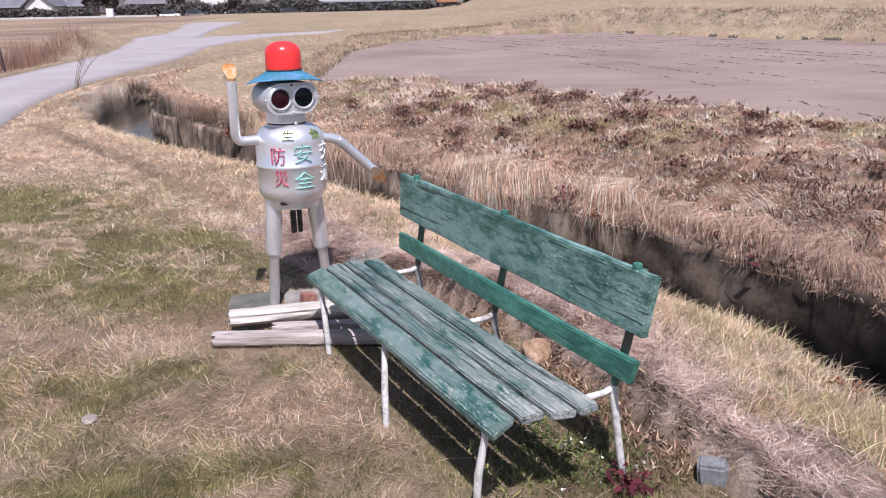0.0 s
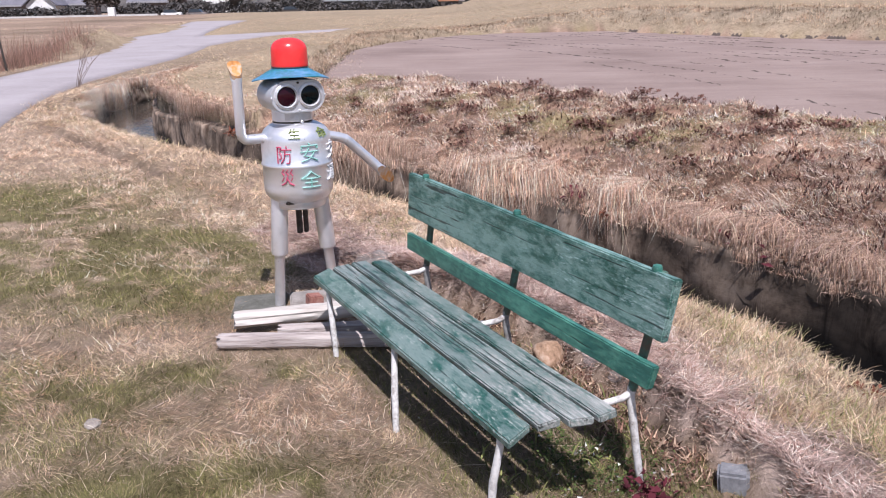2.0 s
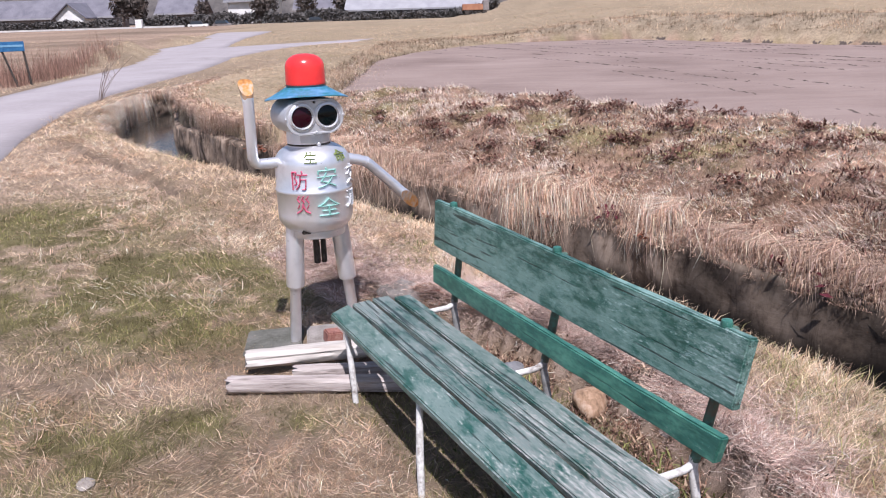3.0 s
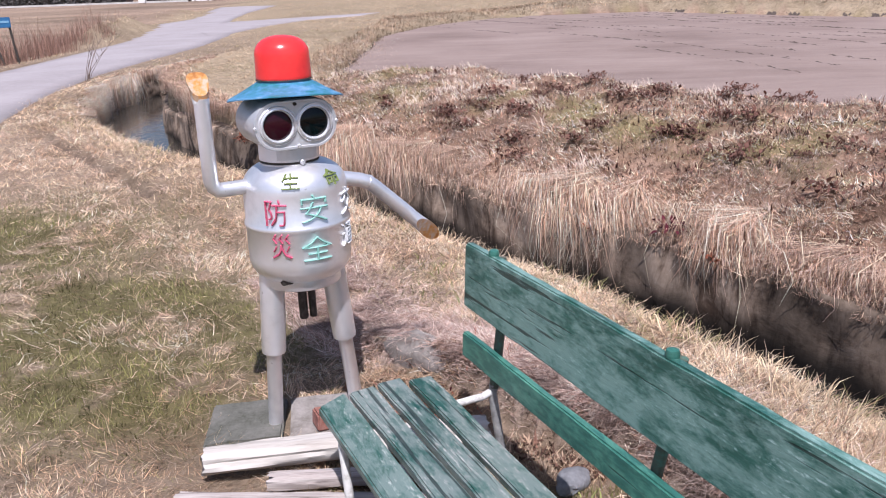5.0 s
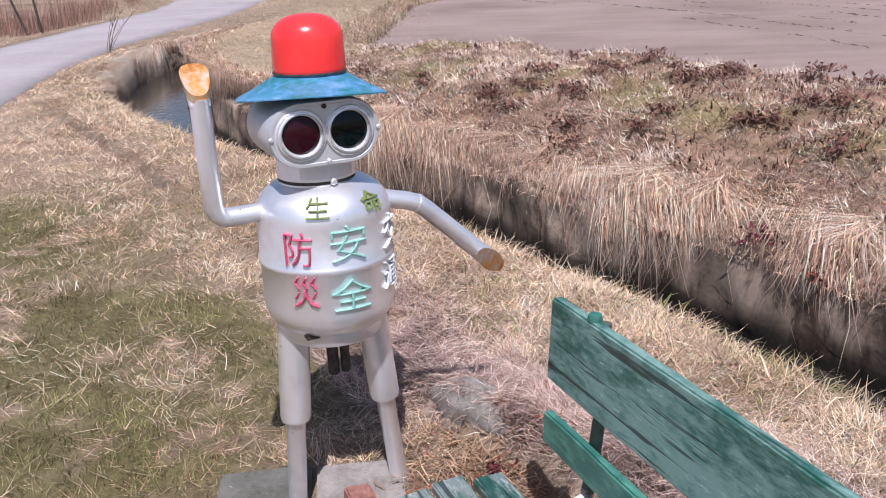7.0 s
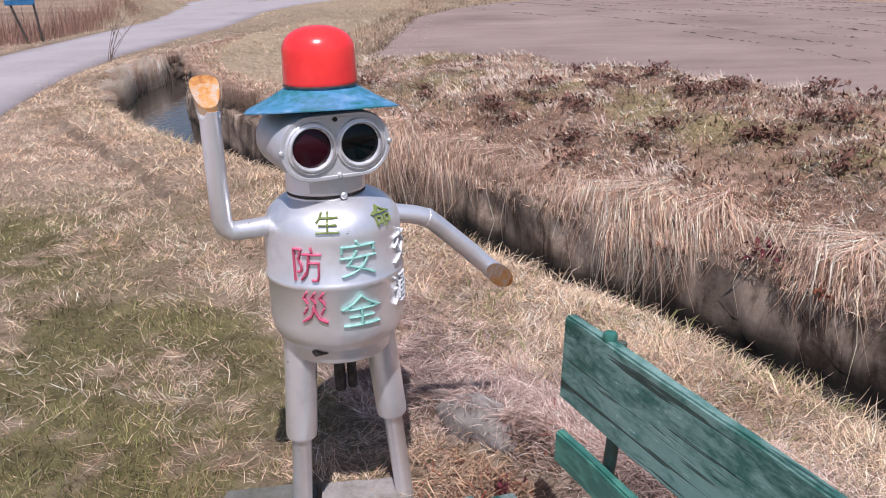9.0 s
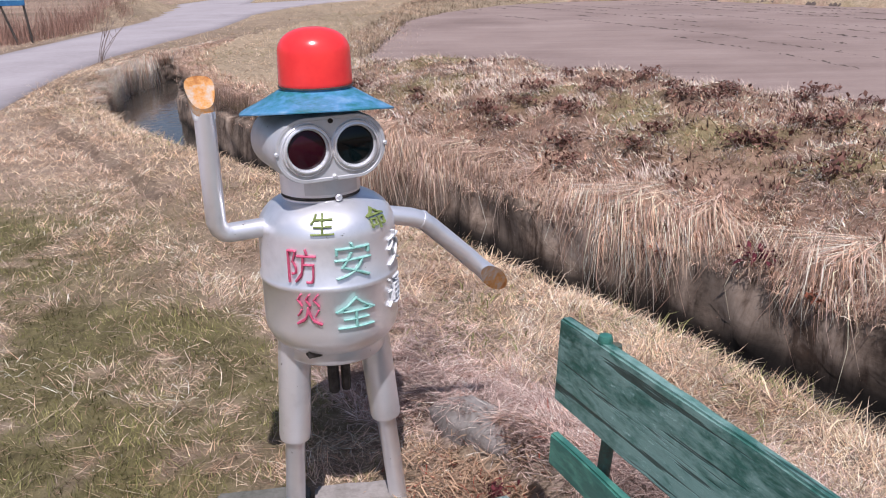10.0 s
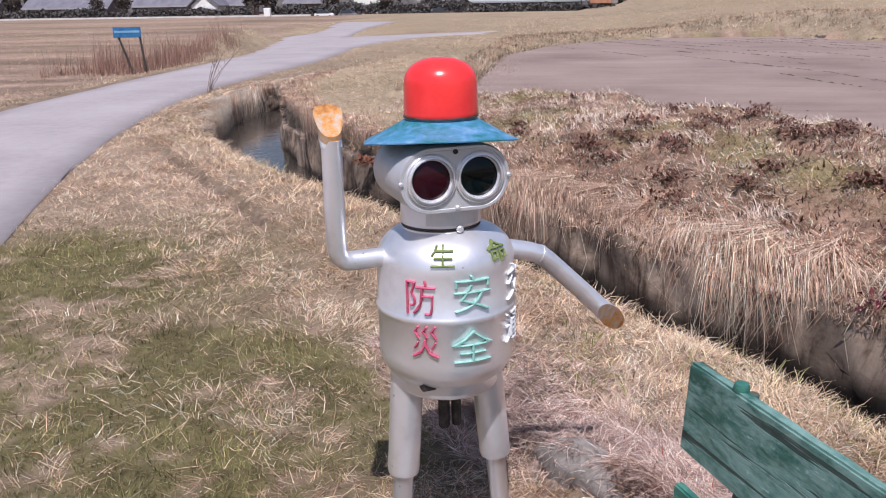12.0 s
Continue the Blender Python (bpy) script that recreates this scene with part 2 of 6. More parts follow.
def ground_material():
    """Soil under matted straw and moss; the tint attribute gives the cover of each stretch."""
    m, n, l, b = material("turf", 0.95, 0, 0.15)
    at = n.new("ShaderNodeAttribute")
    at.attribute_name = "tint"
    v = coords(n, l)
    big = tex_noise(n, l, 1.6, 5, 0.7, v)
    mid = tex_noise(n, l, 11.0, 6, 0.75, v, 0.6)
    fine = tex_noise(n, l, 95.0, 4, 0.75, v, 1.0)
    r = ramp(n, [(0.25, (0.42, 0.38, 0.36)), (0.5, (0.95, 0.93, 0.9)), (0.75, (1.35, 1.3, 1.25))])
    add = n.new("ShaderNodeMath")
    add.operation = "MULTIPLY_ADD"
    l.new(fine.outputs["Fac"], add.inputs[0])
    add.inputs[1].default_value = 0.6
    l.new(mid.outputs["Fac"], add.inputs[2])
    sub = n.new("ShaderNodeMath")
    sub.operation = "SUBTRACT"
    l.new(add.outputs[0], sub.inputs[0])
    sub.inputs[1].default_value = 0.3
    l.new(sub.outputs[0], r.inputs["Fac"])
    c1 = mix(n, l, at.outputs["Color"], r.outputs["Color"], 1.0, "MULTIPLY")
    r2 = ramp(n, [(0.35, (0.85, 0.83, 0.8)), (0.65, (1.1, 1.1, 1.1))])
    l.new(big.outputs["Fac"], r2.inputs["Fac"])
    c2 = mix(n, l, c1, r2.outputs["Color"], 1.0, "MULTIPLY")
    l.new(c2, b.inputs["Base Color"])
    bump(n, l, b, add.outputs[0], 0.7, 0.02)
    return m


TURF = ground_material()
STRAW = straw_material("dry_grass")
SILVER = metal_paint("silver_paint", (0.81, 0.805, 0.825), 0.36, 0.74, 0.2)
SILVER_DULL = metal_paint("grey_paint", (0.62, 0.62, 0.64), 0.45, 0.6, 0.2)
RED_PLASTIC, _n, _l, _b = material("red_plastic", 0.22, 0, 0.5)
_r = ramp(_n, [(0.3, (0.72, 0.028, 0.03)), (0.7, (0.85, 0.045, 0.04))])
_l.new(tex_noise(_n, _l, 14.0, 4, 0.6, coords(_n, _l)).outputs["Fac"], _r.inputs["Fac"])
_l.new(_r.outputs["Color"], _b.inputs["Base Color"])
BLUE_BRIM = mottled("blue_green_paint", [(0.28, (0.015, 0.11, 0.1)), (0.42, (0.03, 0.16, 0.2)), (0.55, (0.07, 0.22, 0.38)), (0.75, (0.2, 0.34, 0.48))],
                    7.0, 40.0, 0.45, 0.0, 0.1, (1, 1, 2.5), 0.002)
LENS_RED, _n, _l, _b = material("dark_red_lens", 0.1, 0, 0.25)
_b.inputs["Base Color"].default_value = (0.022, 0.003, 0.007, 1)
LENS_GREEN, _n, _l, _b = material("dark_green_lens", 0.1, 0, 0.25)
_b.inputs["Base Color"].default_value = (0.002, 0.005, 0.006, 1)
RUST = mottled("rust", [(0.34, (0.36, 0.14, 0.045)), (0.46, (0.54, 0.26, 0.08)), (0.56, (0.46, 0.33, 0.23)), (0.7, (0.5, 0.43, 0.38))], 13.0, 90.0, 0.85)
DARK_IRON = mottled("dark_iron", [(0.3, (0.03, 0.025, 0.022)), (0.7, (0.1, 0.085, 0.075))], 20.0, 90.0, 0.7, 0.3)
LETTER_GREEN = mottled("olive_paint", [(0.3, (0.10, 0.13, 0.035)), (0.7, (0.2, 0.25, 0.08))], 60, 140, 0.5)
LETTER_RED = mottled("crimson_paint", [(0.3, (0.36, 0.04, 0.09)), (0.7, (0.58, 0.12, 0.2))], 60, 140, 0.45)
LETTER_MINT = mottled("mint_paint", [(0.3, (0.15, 0.36, 0.31)), (0.7, (0.33, 0.56, 0.5))], 60, 140, 0.45)
LETTER_WHITE = mottled("white_bead", [(0.3, (0.55, 0.55, 0.56)), (0.7, (0.8, 0.8, 0.8))], 60, 140, 0.45)
PAINT_SEAT = green_paint("green_paint_worn", 0.54, (0.26, 0.265, 0.25), 1.0, 0.06, (0.18, 0.215, 0.203), 0.58, 1.0)
PAINT_SLAT_WORN = green_paint("green_paint_edge_worn", 0.45, (0.28, 0.3, 0.28), 1.0, 0.03, (0.165, 0.215, 0.2), 0.5, 0.4)
PAINT_BACK = green_paint("green_paint_faded", 0.34, (0.3, 0.4, 0.38), 1.5, 0.05, (0.145, 0.23, 0.205), 0.6, 1.0)
PAINT_SLAT = green_paint("green_paint_sound", 0.16, (0.24, 0.3, 0.27), 1.7, 0.03, (0.065, 0.18, 0.13), 0.35, 0.1)
WHITE_PIPE = mottled("flaking_white_paint", [(0.26, (0.13, 0.1, 0.085)), (0.38, (0.36, 0.34, 0.32)), (0.52, (0.54, 0.53, 0.51)), (0.8, (0.66, 0.65, 0.63))], 14, 70, 0.6)
GREEN_PIPE = mottled("green_pipe_paint", [(0.3, (0.1, 0.075, 0.055)), (0.5, (0.075, 0.1, 0.075)), (0.7, (0.07, 0.17, 0.13))], 14, 70, 0.55)
GREY_PIPE = mottled("dirty_grey_pipe", [(0.25, (0.12, 0.11, 0.1)), (0.5, (0.25, 0.25, 0.25)), (0.75, (0.38, 0.38, 0.37))], 14, 70, 0.5, 0.2)
OLD_WOOD = mottled("weathered_wood", [(0.24, (0.1, 0.08, 0.068)), (0.34, (0.36, 0.32, 0.285)), (0.55, (0.5, 0.46, 0.42)), (0.8, (0.62, 0.585, 0.54))], 4, 16, 0.85, 0, 0.45, (0.25, 4, 4), 0.006)
GREY_WOOD = mottled("grey_wood", [(0.25, (0.1, 0.08, 0.07)), (0.42, (0.33, 0.28, 0.26)), (0.75, (0.5, 0.45, 0.42))], 6, 30, 0.9, 0, 0.5, (0.35, 6, 6), 0.006)
CONCRETE = mottled("mossy_concrete", [(0.25, (0.045, 0.045, 0.032)), (0.45, (0.1, 0.098, 0.082)), (0.75, (0.16, 0.15, 0.135))], 7, 60, 0.9, 0, 0.4)
PALE_SLAB = mottled("grey_slab", [(0.25, (0.13, 0.11, 0.095)), (0.5, (0.23, 0.205, 0.185)), (0.75, (0.32, 0.285, 0.265))], 9, 60, 0.9, 0, 0.4)
STONE = mottled("field_stone", [(0.25, (0.1, 0.06, 0.04)), (0.48, (0.3, 0.19, 0.12)), (0.7, (0.45, 0.33, 0.25))], 12, 70, 0.85, 0, 0.4)
PALE_STONE = mottled("pale_stone", [(0.25, (0.17, 0.14, 0.12)), (0.5, (0.28, 0.245, 0.215)), (0.75, (0.36, 0.32, 0.29))], 14, 80, 0.85, 0, 0.4)
GREY_STONE = mottled("grey_stone", [(0.2, (0.1, 0.1, 0.105)), (0.5, (0.18, 0.18, 0.19)), (0.8, (0.27, 0.27, 0.28))], 12, 70, 0.85, 0, 0.4)
BRICK = mottled("red_brick", [(0.25, (0.14, 0.06, 0.048)), (0.5, (0.26, 0.115, 0.09)), (0.75, (0.34, 0.2, 0.165))], 16, 80, 0.9, 0, 0.4)
WALL_MUD, _n, _l, _b = material("stained_ditch_wall", 0.85, 0, 0.3)
_v = coords(_n, _l, (1, 1, 1.5))
_t1, _t2 = tex_noise(_n, _l, 2.6, 6, 0.7, _v, 0.5), tex_noise(_n, _l, 26.0, 4, 0.7, _v)
_m = _n.new("ShaderNodeMath")
_m.operation = "MULTIPLY_ADD"
_l.new(_t2.outputs["Fac"], _m.inputs[0])
_m.inputs[1].default_value = 0.4
_l.new(_t1.outputs["Fac"], _m.inputs[2])
_r = ramp(_n, [(0.42, (0.06, 0.042, 0.032)), (0.58, (0.25, 0.185, 0.138)), (0.74, (0.42, 0.325, 0.25)), (0.95, (0.52, 0.42, 0.34))])
_l.new(_m.outputs[0], _r.inputs["Fac"])
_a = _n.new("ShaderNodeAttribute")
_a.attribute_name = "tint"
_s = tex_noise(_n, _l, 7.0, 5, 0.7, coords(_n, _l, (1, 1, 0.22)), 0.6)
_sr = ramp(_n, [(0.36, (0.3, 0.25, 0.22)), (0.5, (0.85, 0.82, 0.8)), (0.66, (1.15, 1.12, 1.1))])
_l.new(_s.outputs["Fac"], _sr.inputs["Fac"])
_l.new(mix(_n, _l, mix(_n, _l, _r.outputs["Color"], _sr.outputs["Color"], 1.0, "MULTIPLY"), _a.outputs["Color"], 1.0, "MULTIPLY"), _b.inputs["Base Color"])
bump(_n, _l, _b, _t1.outputs["Fac"], 0.35, 0.02)
ASPHALT = mottled("pale_asphalt", [(0.25, (0.27, 0.24, 0.24)), (0.5, (0.32, 0.285, 0.288)), (0.75, (0.36, 0.325, 0.328))], 0.6, 9.0, 0.9, 0, 0.15)
DEAD_LEAF = straw_material("dead_leaf", 0.8, 0.15)
TWIG = mottled("twig_bark", [(0.3, (0.12, 0.085, 0.07)), (0.7, (0.26, 0.2, 0.17))], 20, 80, 0.9)


def mud_material():
    """Wet tilled mud: broad damp patches, rows of clods."""
    m, n, l, b = material("wet_mud", 0.7, 0, 0.15)
    v = coords(n, l)
    big = tex_noise(n, l, 0.35, 4, 0.6, v)
    fine = tex_noise(n, l, 9.0, 6, 0.75, v, 0.5)
    rows = tex_noise(n, l, 1.0, 5, 0.65, coords(n, l, (0.22, 1.9, 1)), 0.8)
    r = ramp(n, [(0.22, (0.18, 0.13, 0.11)), (0.5, (0.25, 0.187, 0.162)), (0.75, (0.3, 0.232, 0.202))])
    s = n.new("ShaderNodeMath")
    s.operation = "MULTIPLY_ADD"
    l.new(rows.outputs["Fac"], s.inputs[0])
    s.inputs[1].default_value = 0.5
    l.new(big.outputs["Fac"], s.inputs[2])
    s2 = n.new("ShaderNodeMath")
    s2.operation = "MULTIPLY_ADD"
    l.new(fine.outputs["Fac"], s2.inputs[0])
    s2.inputs[1].default_value = 0.35
    l.new(s.outputs[0], s2.inputs[2])
    s3 = n.new("ShaderNodeMath")
    s3.operation = "SUBTRACT"
    l.new(s2.outputs[0], s3.inputs[0])
    s3.inputs[1].default_value = 0.45
    l.new(s3.outputs[0], r.inputs["Fac"])
    l.new(r.outputs["Color"], b.inputs["Base Color"])
    rr = n.new("ShaderNodeMapRange")
    l.new(big.outputs["Fac"], rr.inputs["Value"])
    rr.inputs["To Min"].default_value, rr.inputs["To Max"].default_value = 0.6, 0.9
    l.new(rr.outputs["Result"], b.inputs["Roughness"])
    bump(n, l, b, s2.outputs[0], 0.6, 0.05)
    return m


MUD = mud_material()
WATER, _n, _l, _b = material("ditch_water", 0.06, 0, 0.5)
_b.inputs["Base Color"].default_value = (0.035, 0.03, 0.025, 1)
bump(_n, _l, _b, tex_noise(_n, _l, 9.0, 3, 0.5, coords(_n, _l, (1, 1, 1))).outputs["Fac"], 0.25, 0.02)

# ---------------- the lie of the land ----------------
DITCH = [(3.6, -8.0), (2.85, -1.0), (2.5, 1.5), (2.29, 2.95), (2.08, 3.8), (1.72, 4.42), (1.27, 5.2), (0.62, 6.18), (-0.02, 6.92),
         (-0.67, 7.83), (-2.1, 9.25), (-2.98, 10.2), (-3.75, 11.2), (-4.3, 12.1), (-4.78, 13.0), (-5.2, 14.05), (-5.53, 15.1), (-5.68, 16.1), (-5.72, 17.1), (-5.6, 18.3), (-5.4, 20.0), (-5.2, 24.0), (-4.9, 32.0)]
EDGING = [(-5.7, 11.9), (-4.92, 10.74), (-2.75, 8.0), (-1.4, 6.2), (-0.38, 4.58), (0.46, 3.72), (0.76, 3.2), (1.05, 2.45), (1.2, 2.0), (1.5, 1.0), (1.9, -1.0), (2.4, -6)]
FIELD = [(-2.1, 12.0), (-2.3, 20.0), (-2.45, 25.0), (-1.7, 29.0), (0.0, 33.0), (2.5, 35.2), (6.5, 35.4), (9.65, 29.0), (12.7, 24.9), (18.0, 19.5), (34.0, 6.0), (60.0, -20.0)]
ROAD_NEAR = [(-2.4, -12.0), (-2.7, 0.0), (-3.3, 4.5), (-4.14, 7.02), (-4.97, 8.95), (-6.0, 11.65), (-6.9, 15.0), (-7.4, 18.2), (-7.55, 20.9), (-7.65, 25.3), (-8.3, 30.7), (-9.3, 35.5), (-11.2, 41.0), (-12.3, 46.0), (-14.0, 55.6), (-16.0, 72.0)]
ROAD_FAR = [(-6.3, -12.0), (-6.5, 0.0), (-7.0, 5.0), (-7.6, 8.0), (-8.35, 11.0), (-9.2, 14.4), (-9.85, 19.0), (-10.4, 24.0), (-10.95, 28.5), (-12.6, 34.6), (-14.6, 41.5), (-14.7, 47.0), (-18.0, 60.5), (-20.5, 72.0)]
BRANCH_NEAR = [(-8.5, 29.5), (-8.5, 33.0), (-8.4, 37.0), (-7.6, 41.5), (-4.0, 46.0)]
BRANCH_FAR = [(-10.6, 34.0), (-11.4, 39.0), (-11.4, 41.4), (-8.2, 44.6), (-4.5, 47.6)]


def half_width(y):
    return 0.34 + 0.14 * sstep(9.0, 12.5, y)


def land(x, y, rough=True, cut=0.0):
    """Height of the ground, its distance from the ditch and the kind of cover."""
    x, y = np.asarray(x, float), np.asarray(y, float)
    d = side_of(DITCH, x, y)
    hw = half_width(y) + 0.03 * (vnoise(x, y, 0.35, 3) - 0.5)
    squeeze = 1 - 0.28 * sstep(11.0, 17.0, y)
    # lawn side
    e2 = side_of([p for p in EDGING], x, y)
    e2 = -e2
    amp = np.interp(y, [-2, 1.5, 2.2, 4.3, 4.75, 7.0, 8.0, 10.5, 12.0], [0.09, 0.12, 0.15, 0.16, 0.06, 0.0, 0.09, 0.09, 0.0])
    step = amp * sstep(-0.04, 0.035, e2) * (1 - 0.85 * sstep(0.2, 0.85, e2))
    lawn = step - 0.07 * sstep(-0.3, 0.0, d + hw) - 0.02
    rn, rf = side_of(ROAD_NEAR, x, y), side_of(ROAD_FAR, x, y)
    on_road = (rn < 0.15) & (rf > -0.15)
    bn, bf = side_of(BRANCH_NEAR, x, y), side_of(BRANCH_FAR, x, y)
    on_branch = (bn < 0.1) & (bf > -0.1) & (y > 30) & (y < 46.5) & (x > -12) & (x < -4)
    lawn = np.where(rf < 0, np.interp(-rf, [0, 0.15, 1.2, 3.0], [-0.03, 0.02, -0.1, -0.16]), lawn)
    verge = np.exp(-((rf + 0.95) / 0.5) ** 2) * sstep(25.5, 29, y) * (1 - sstep(37.5, 40, y)) * (0.75 + 0.4 * vnoise(x, y, 2.2, 3))
    lawn = lawn + 0.62 * verge * (rf < 0) + 0.55 * np.exp(-((x + 17.4) / 1.4) ** 2 - ((y - 51.0) / 3.5) ** 2)
    lawn = lawn + 0.12 * sstep(13.2, 14.8, y) * (1 - sstep(20, 26, y)) * sstep(-1.3, -0.6, d) * (d < 0)
    # bank side
    e = np.maximum(d - hw, 0) / squeeze
    bank = np.interp(e, [0, 0.12, 0.4, 0.8, 1.2, 1.7, 2.3, 2.7, 3.2], [0.0, 0.06, 0.2, 0.35, 0.43, 0.49, 0.52, 0.42, 0.08])
    bend = sstep(11.0, 13.5, y)
    low = np.interp(np.maximum(e - 0.75, 0), [0, 0.4, 0.8, 1.4, 1.9, 2.3], [0.0, 0.12, 0.25, 0.34, 0.25, 0.02])
    bank = bank * (1 - bend) + low * bend - 0.15 * bend * np.exp(-e / 0.3)
    f = -side_of(FIELD, x, y)
    right = sstep(0.0, 8.0, x)
    levee = np.interp(f, [-0.6, 0, 0.3, 0.9, 1.6, 3.0, 10.0], [0.04, 0.07, 0.18, 0.3, 0.33, 0.25, 0.15]) * (1 - right) \
        + np.interp(f, [-0.6, 0, 0.12, 0.3, 1.4, 2.4, 4.0, 12.0], [0.04, 0.1, 0.36, 0.5, 0.86, 0.95, 0.7, 0.55]) * right
    bank = np.where(f > -0.6, np.maximum(bank * (e < 3.2), levee), np.maximum(bank, 0.04))
    z = np.where(d < 0, lawn, bank)
    if rough:
        amp2 = np.where(d > 0, 0.11 * sstep(0.05, 0.5, e) * (f < -0.6) * (1 - sstep(2.5, 2.9, e)), 0.014)
        amp2 = np.where((d > 0) & (f > 0), 0.05 + 0.12 * sstep(0, 6, x), amp2)
        z = z + amp2 * (1.4 * fbm(x, y, 0.42, 1) + 0.8 * fbm(x, y, 0.17, 3) - 1.1) * np.where(on_road | on_branch, 0, 1)
        z = z + np.where((d < 0) & (d > -1.0) & (y < 30), 0.02, 0) * (2 * fbm(x, y, 0.22, 4) - 1)
    z = np.where(on_road | on_branch, np.minimum(z, -0.035), z)
    # the far country: a rise on one hand, a hollow on the other
    z = z + 3.6 * sstep(45, 150, y) * sstep(-4, 25, x) + 0.5 * sstep(36, 60, y) * sstep(2, 14, x)
    z = z - 1.1 * sstep(122, 175, y) * (1 - sstep(-10, 25, x))
    # the ditch itself
    inside = np.clip((hw + cut - np.abs(d)) / 0.06, 0, 1)
    inside = np.where(y > 33, 0, inside)
    z = z * (1 - inside) - 0.62 * inside
    return z, d, e, f, on_road | on_branch, rf


def spread(lo, hi, fine_lo, fine_hi, step, grow):
    a = list(np.arange(fine_lo, fine_hi + 1e-6, step))
    s = step
    while a[-1] < hi:
        s *= grow
        a.append(a[-1] + s)
    s = step
    while a[0] > lo:
        s *= grow
        a.insert(0, a[0] - s)
    return np.array(a)


def greenery(x, y, d):
    """How green the lawn is, by place."""
    n = 0.45 * fbm(x, y, 0.5, 0) + 0.35 * fbm(x, y, 0.17, 4) + 0.2 * vnoise(x, y, 0.06, 1)
    base = np.zeros(np.shape(x))
    for cx, cy, rx, ry, k in ((-2.2, 4.95, 1.5, 0.85, 1.15), (-1.5, 4.4, 0.7, 0.5, 0.95), (-3.3, 6.3, 1.2, 1.2, 0.9), (-0.85, 3.2, 0.5, 0.16, 0.9), (-1.5, 2.95, 0.6, 0.25, 0.95),
                              (-2.0, 3.25, 0.5, 0.2, 0.7), (-0.7, 2.2, 0.75, 0.28, 1.0), (-0.5, 4.75, 0.2, 0.2, 0.5), (-1.25, 2.55, 0.5, 0.2, 0.45)):
        base = np.maximum(base, k * np.exp(-((x - cx) / rx) ** 2 - ((y - cy) / ry) ** 2))
    return np.clip(base * sstep(0.31, 0.55, n) * 1.6, 0, 1) * sstep(-0.5, -1.1, d)


def e_edge(x, y):
    """Distance from the old edging, positive towards the ditch."""
    return -side_of(EDGING, x, y)


def cover(x, y, d, e, f, rf):
    """Colour of the turf by place: green and straw lawn, brown bank, stubble."""
    n1, n2, n3 = fbm(x, y, 1.1, 0), fbm(x, y, 0.4, 2), fbm(x, y, 3.0, 5)
    straw = np.array([0.37, 0.285, 0.22])
    brown = np.array([0.25, 0.175, 0.125])
    olive = np.array([0.24, 0.215, 0.105])
    k = np.ones(np.shape(x) + (1,))
    c = straw * k
    c = c + (brown - c) * sstep(0.45, 0.75, n2)[..., None] * 0.6
    g = greenery(x, y, d) * (rf > 0.2) * (d < 0)
    lawn_green = np.array([0.17, 0.16, 0.055])
    c = c + (lawn_green - c) * (0.75 * g)[..., None]
    b = (d > 0) & (f < -0.3)
    og = sstep(0.48, 0.7, fbm(x, y, 0.9, 3)) * sstep(0.5, 1.1, e)
    c = c * 0.64
    c = c * (1 + 0.25 * sstep(3.8, 5.2, y) * (1 - sstep(10, 14, y)) * (1 - g) * (d < 0))[..., None]
    ee = e_edge(x, y)
    zone = (ee > 0.0) & (ee < 0.24) & (y < 5.3) & (d < 0)
    c = np.where(zone[..., None], np.array([0.34, 0.27, 0.235]) * (0.15 + 1.5 * n2[..., None]), c)
    # shade of an undercut beneath the edging, painted as a dark turf band
    shade_band = sstep(-0.13, -0.05, ee) * (1 - sstep(-0.01, 0.03, ee)) * (d < 0) * (0.7 * (y < 3.3) + 0.5 * ((y > 7.6) & (y < 10.8)))
    shade_band = shade_band * sstep(0.3, 0.5, vnoise(x, y, 0.28, 4))
    c = c + (np.array([0.055, 0.04, 0.034]) - c) * shade_band[..., None]
    c = np.where(b[..., None], c * np.array([1.08, 0.95, 0.93]) * (0.45 + 1.1 * vnoise(x, y, 0.11, 4)[..., None]), c)
    c = c + (olive - c) * (0.65 * og * b)[..., None]
    far = (sstep(14, 40, y) * (d < 0) + ((d > 0) & (f > -0.3)) * 1.0)[..., None]
    pale = np.array([0.31, 0.25, 0.175]) * (0.75 + 0.5 * n3[..., None])
    c = c + (pale - c) * np.clip(far, 0, 1) * 0.85
    ridge_ = ((d > 0) & (f > 0.1) & (f < 2.6) & (x > 2))[..., None]
    c = np.where(ridge_, np.array([0.3, 0.245, 0.18]) * (0.6 + 0.7 * n2[..., None]), c)
    stub = ((rf < -1.2) * 1.0)[..., None]
    c = c + (np.array([0.26, 0.19, 0.15]) * (0.25 + 0.95 * vnoise(x * 0.1 + 0.2 * y, y, 0.9, 2)[..., None] + 0.5 * n1[..., None]) - c) * stub * 0.8
    return np.clip(c, 0.01, 1)


GX = spread(-320, 320, -6.6, 5.4, 0.07, 1.09)
GY = spread(-40, 520, -0.6, 19.0, 0.075, 1.075)
X, Y = np.meshgrid(GX, GY)
Z, D, E, F, R, RF = land(X, Y, True, 0.1)
nx, ny = len(GX), len(GY)
i0 = (np.arange(ny - 1)[:, None] * nx + np.arange(nx - 1)[None, :]).ravel()
quads = np.stack([i0, i0 + 1, i0 + nx + 1, i0 + nx], 1)
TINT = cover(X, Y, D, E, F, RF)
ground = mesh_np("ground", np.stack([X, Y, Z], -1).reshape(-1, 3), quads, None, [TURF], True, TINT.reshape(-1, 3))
tagged(ground, "dry spring turf, straw and moss, cut by a ditch", "ground", kind="structure")


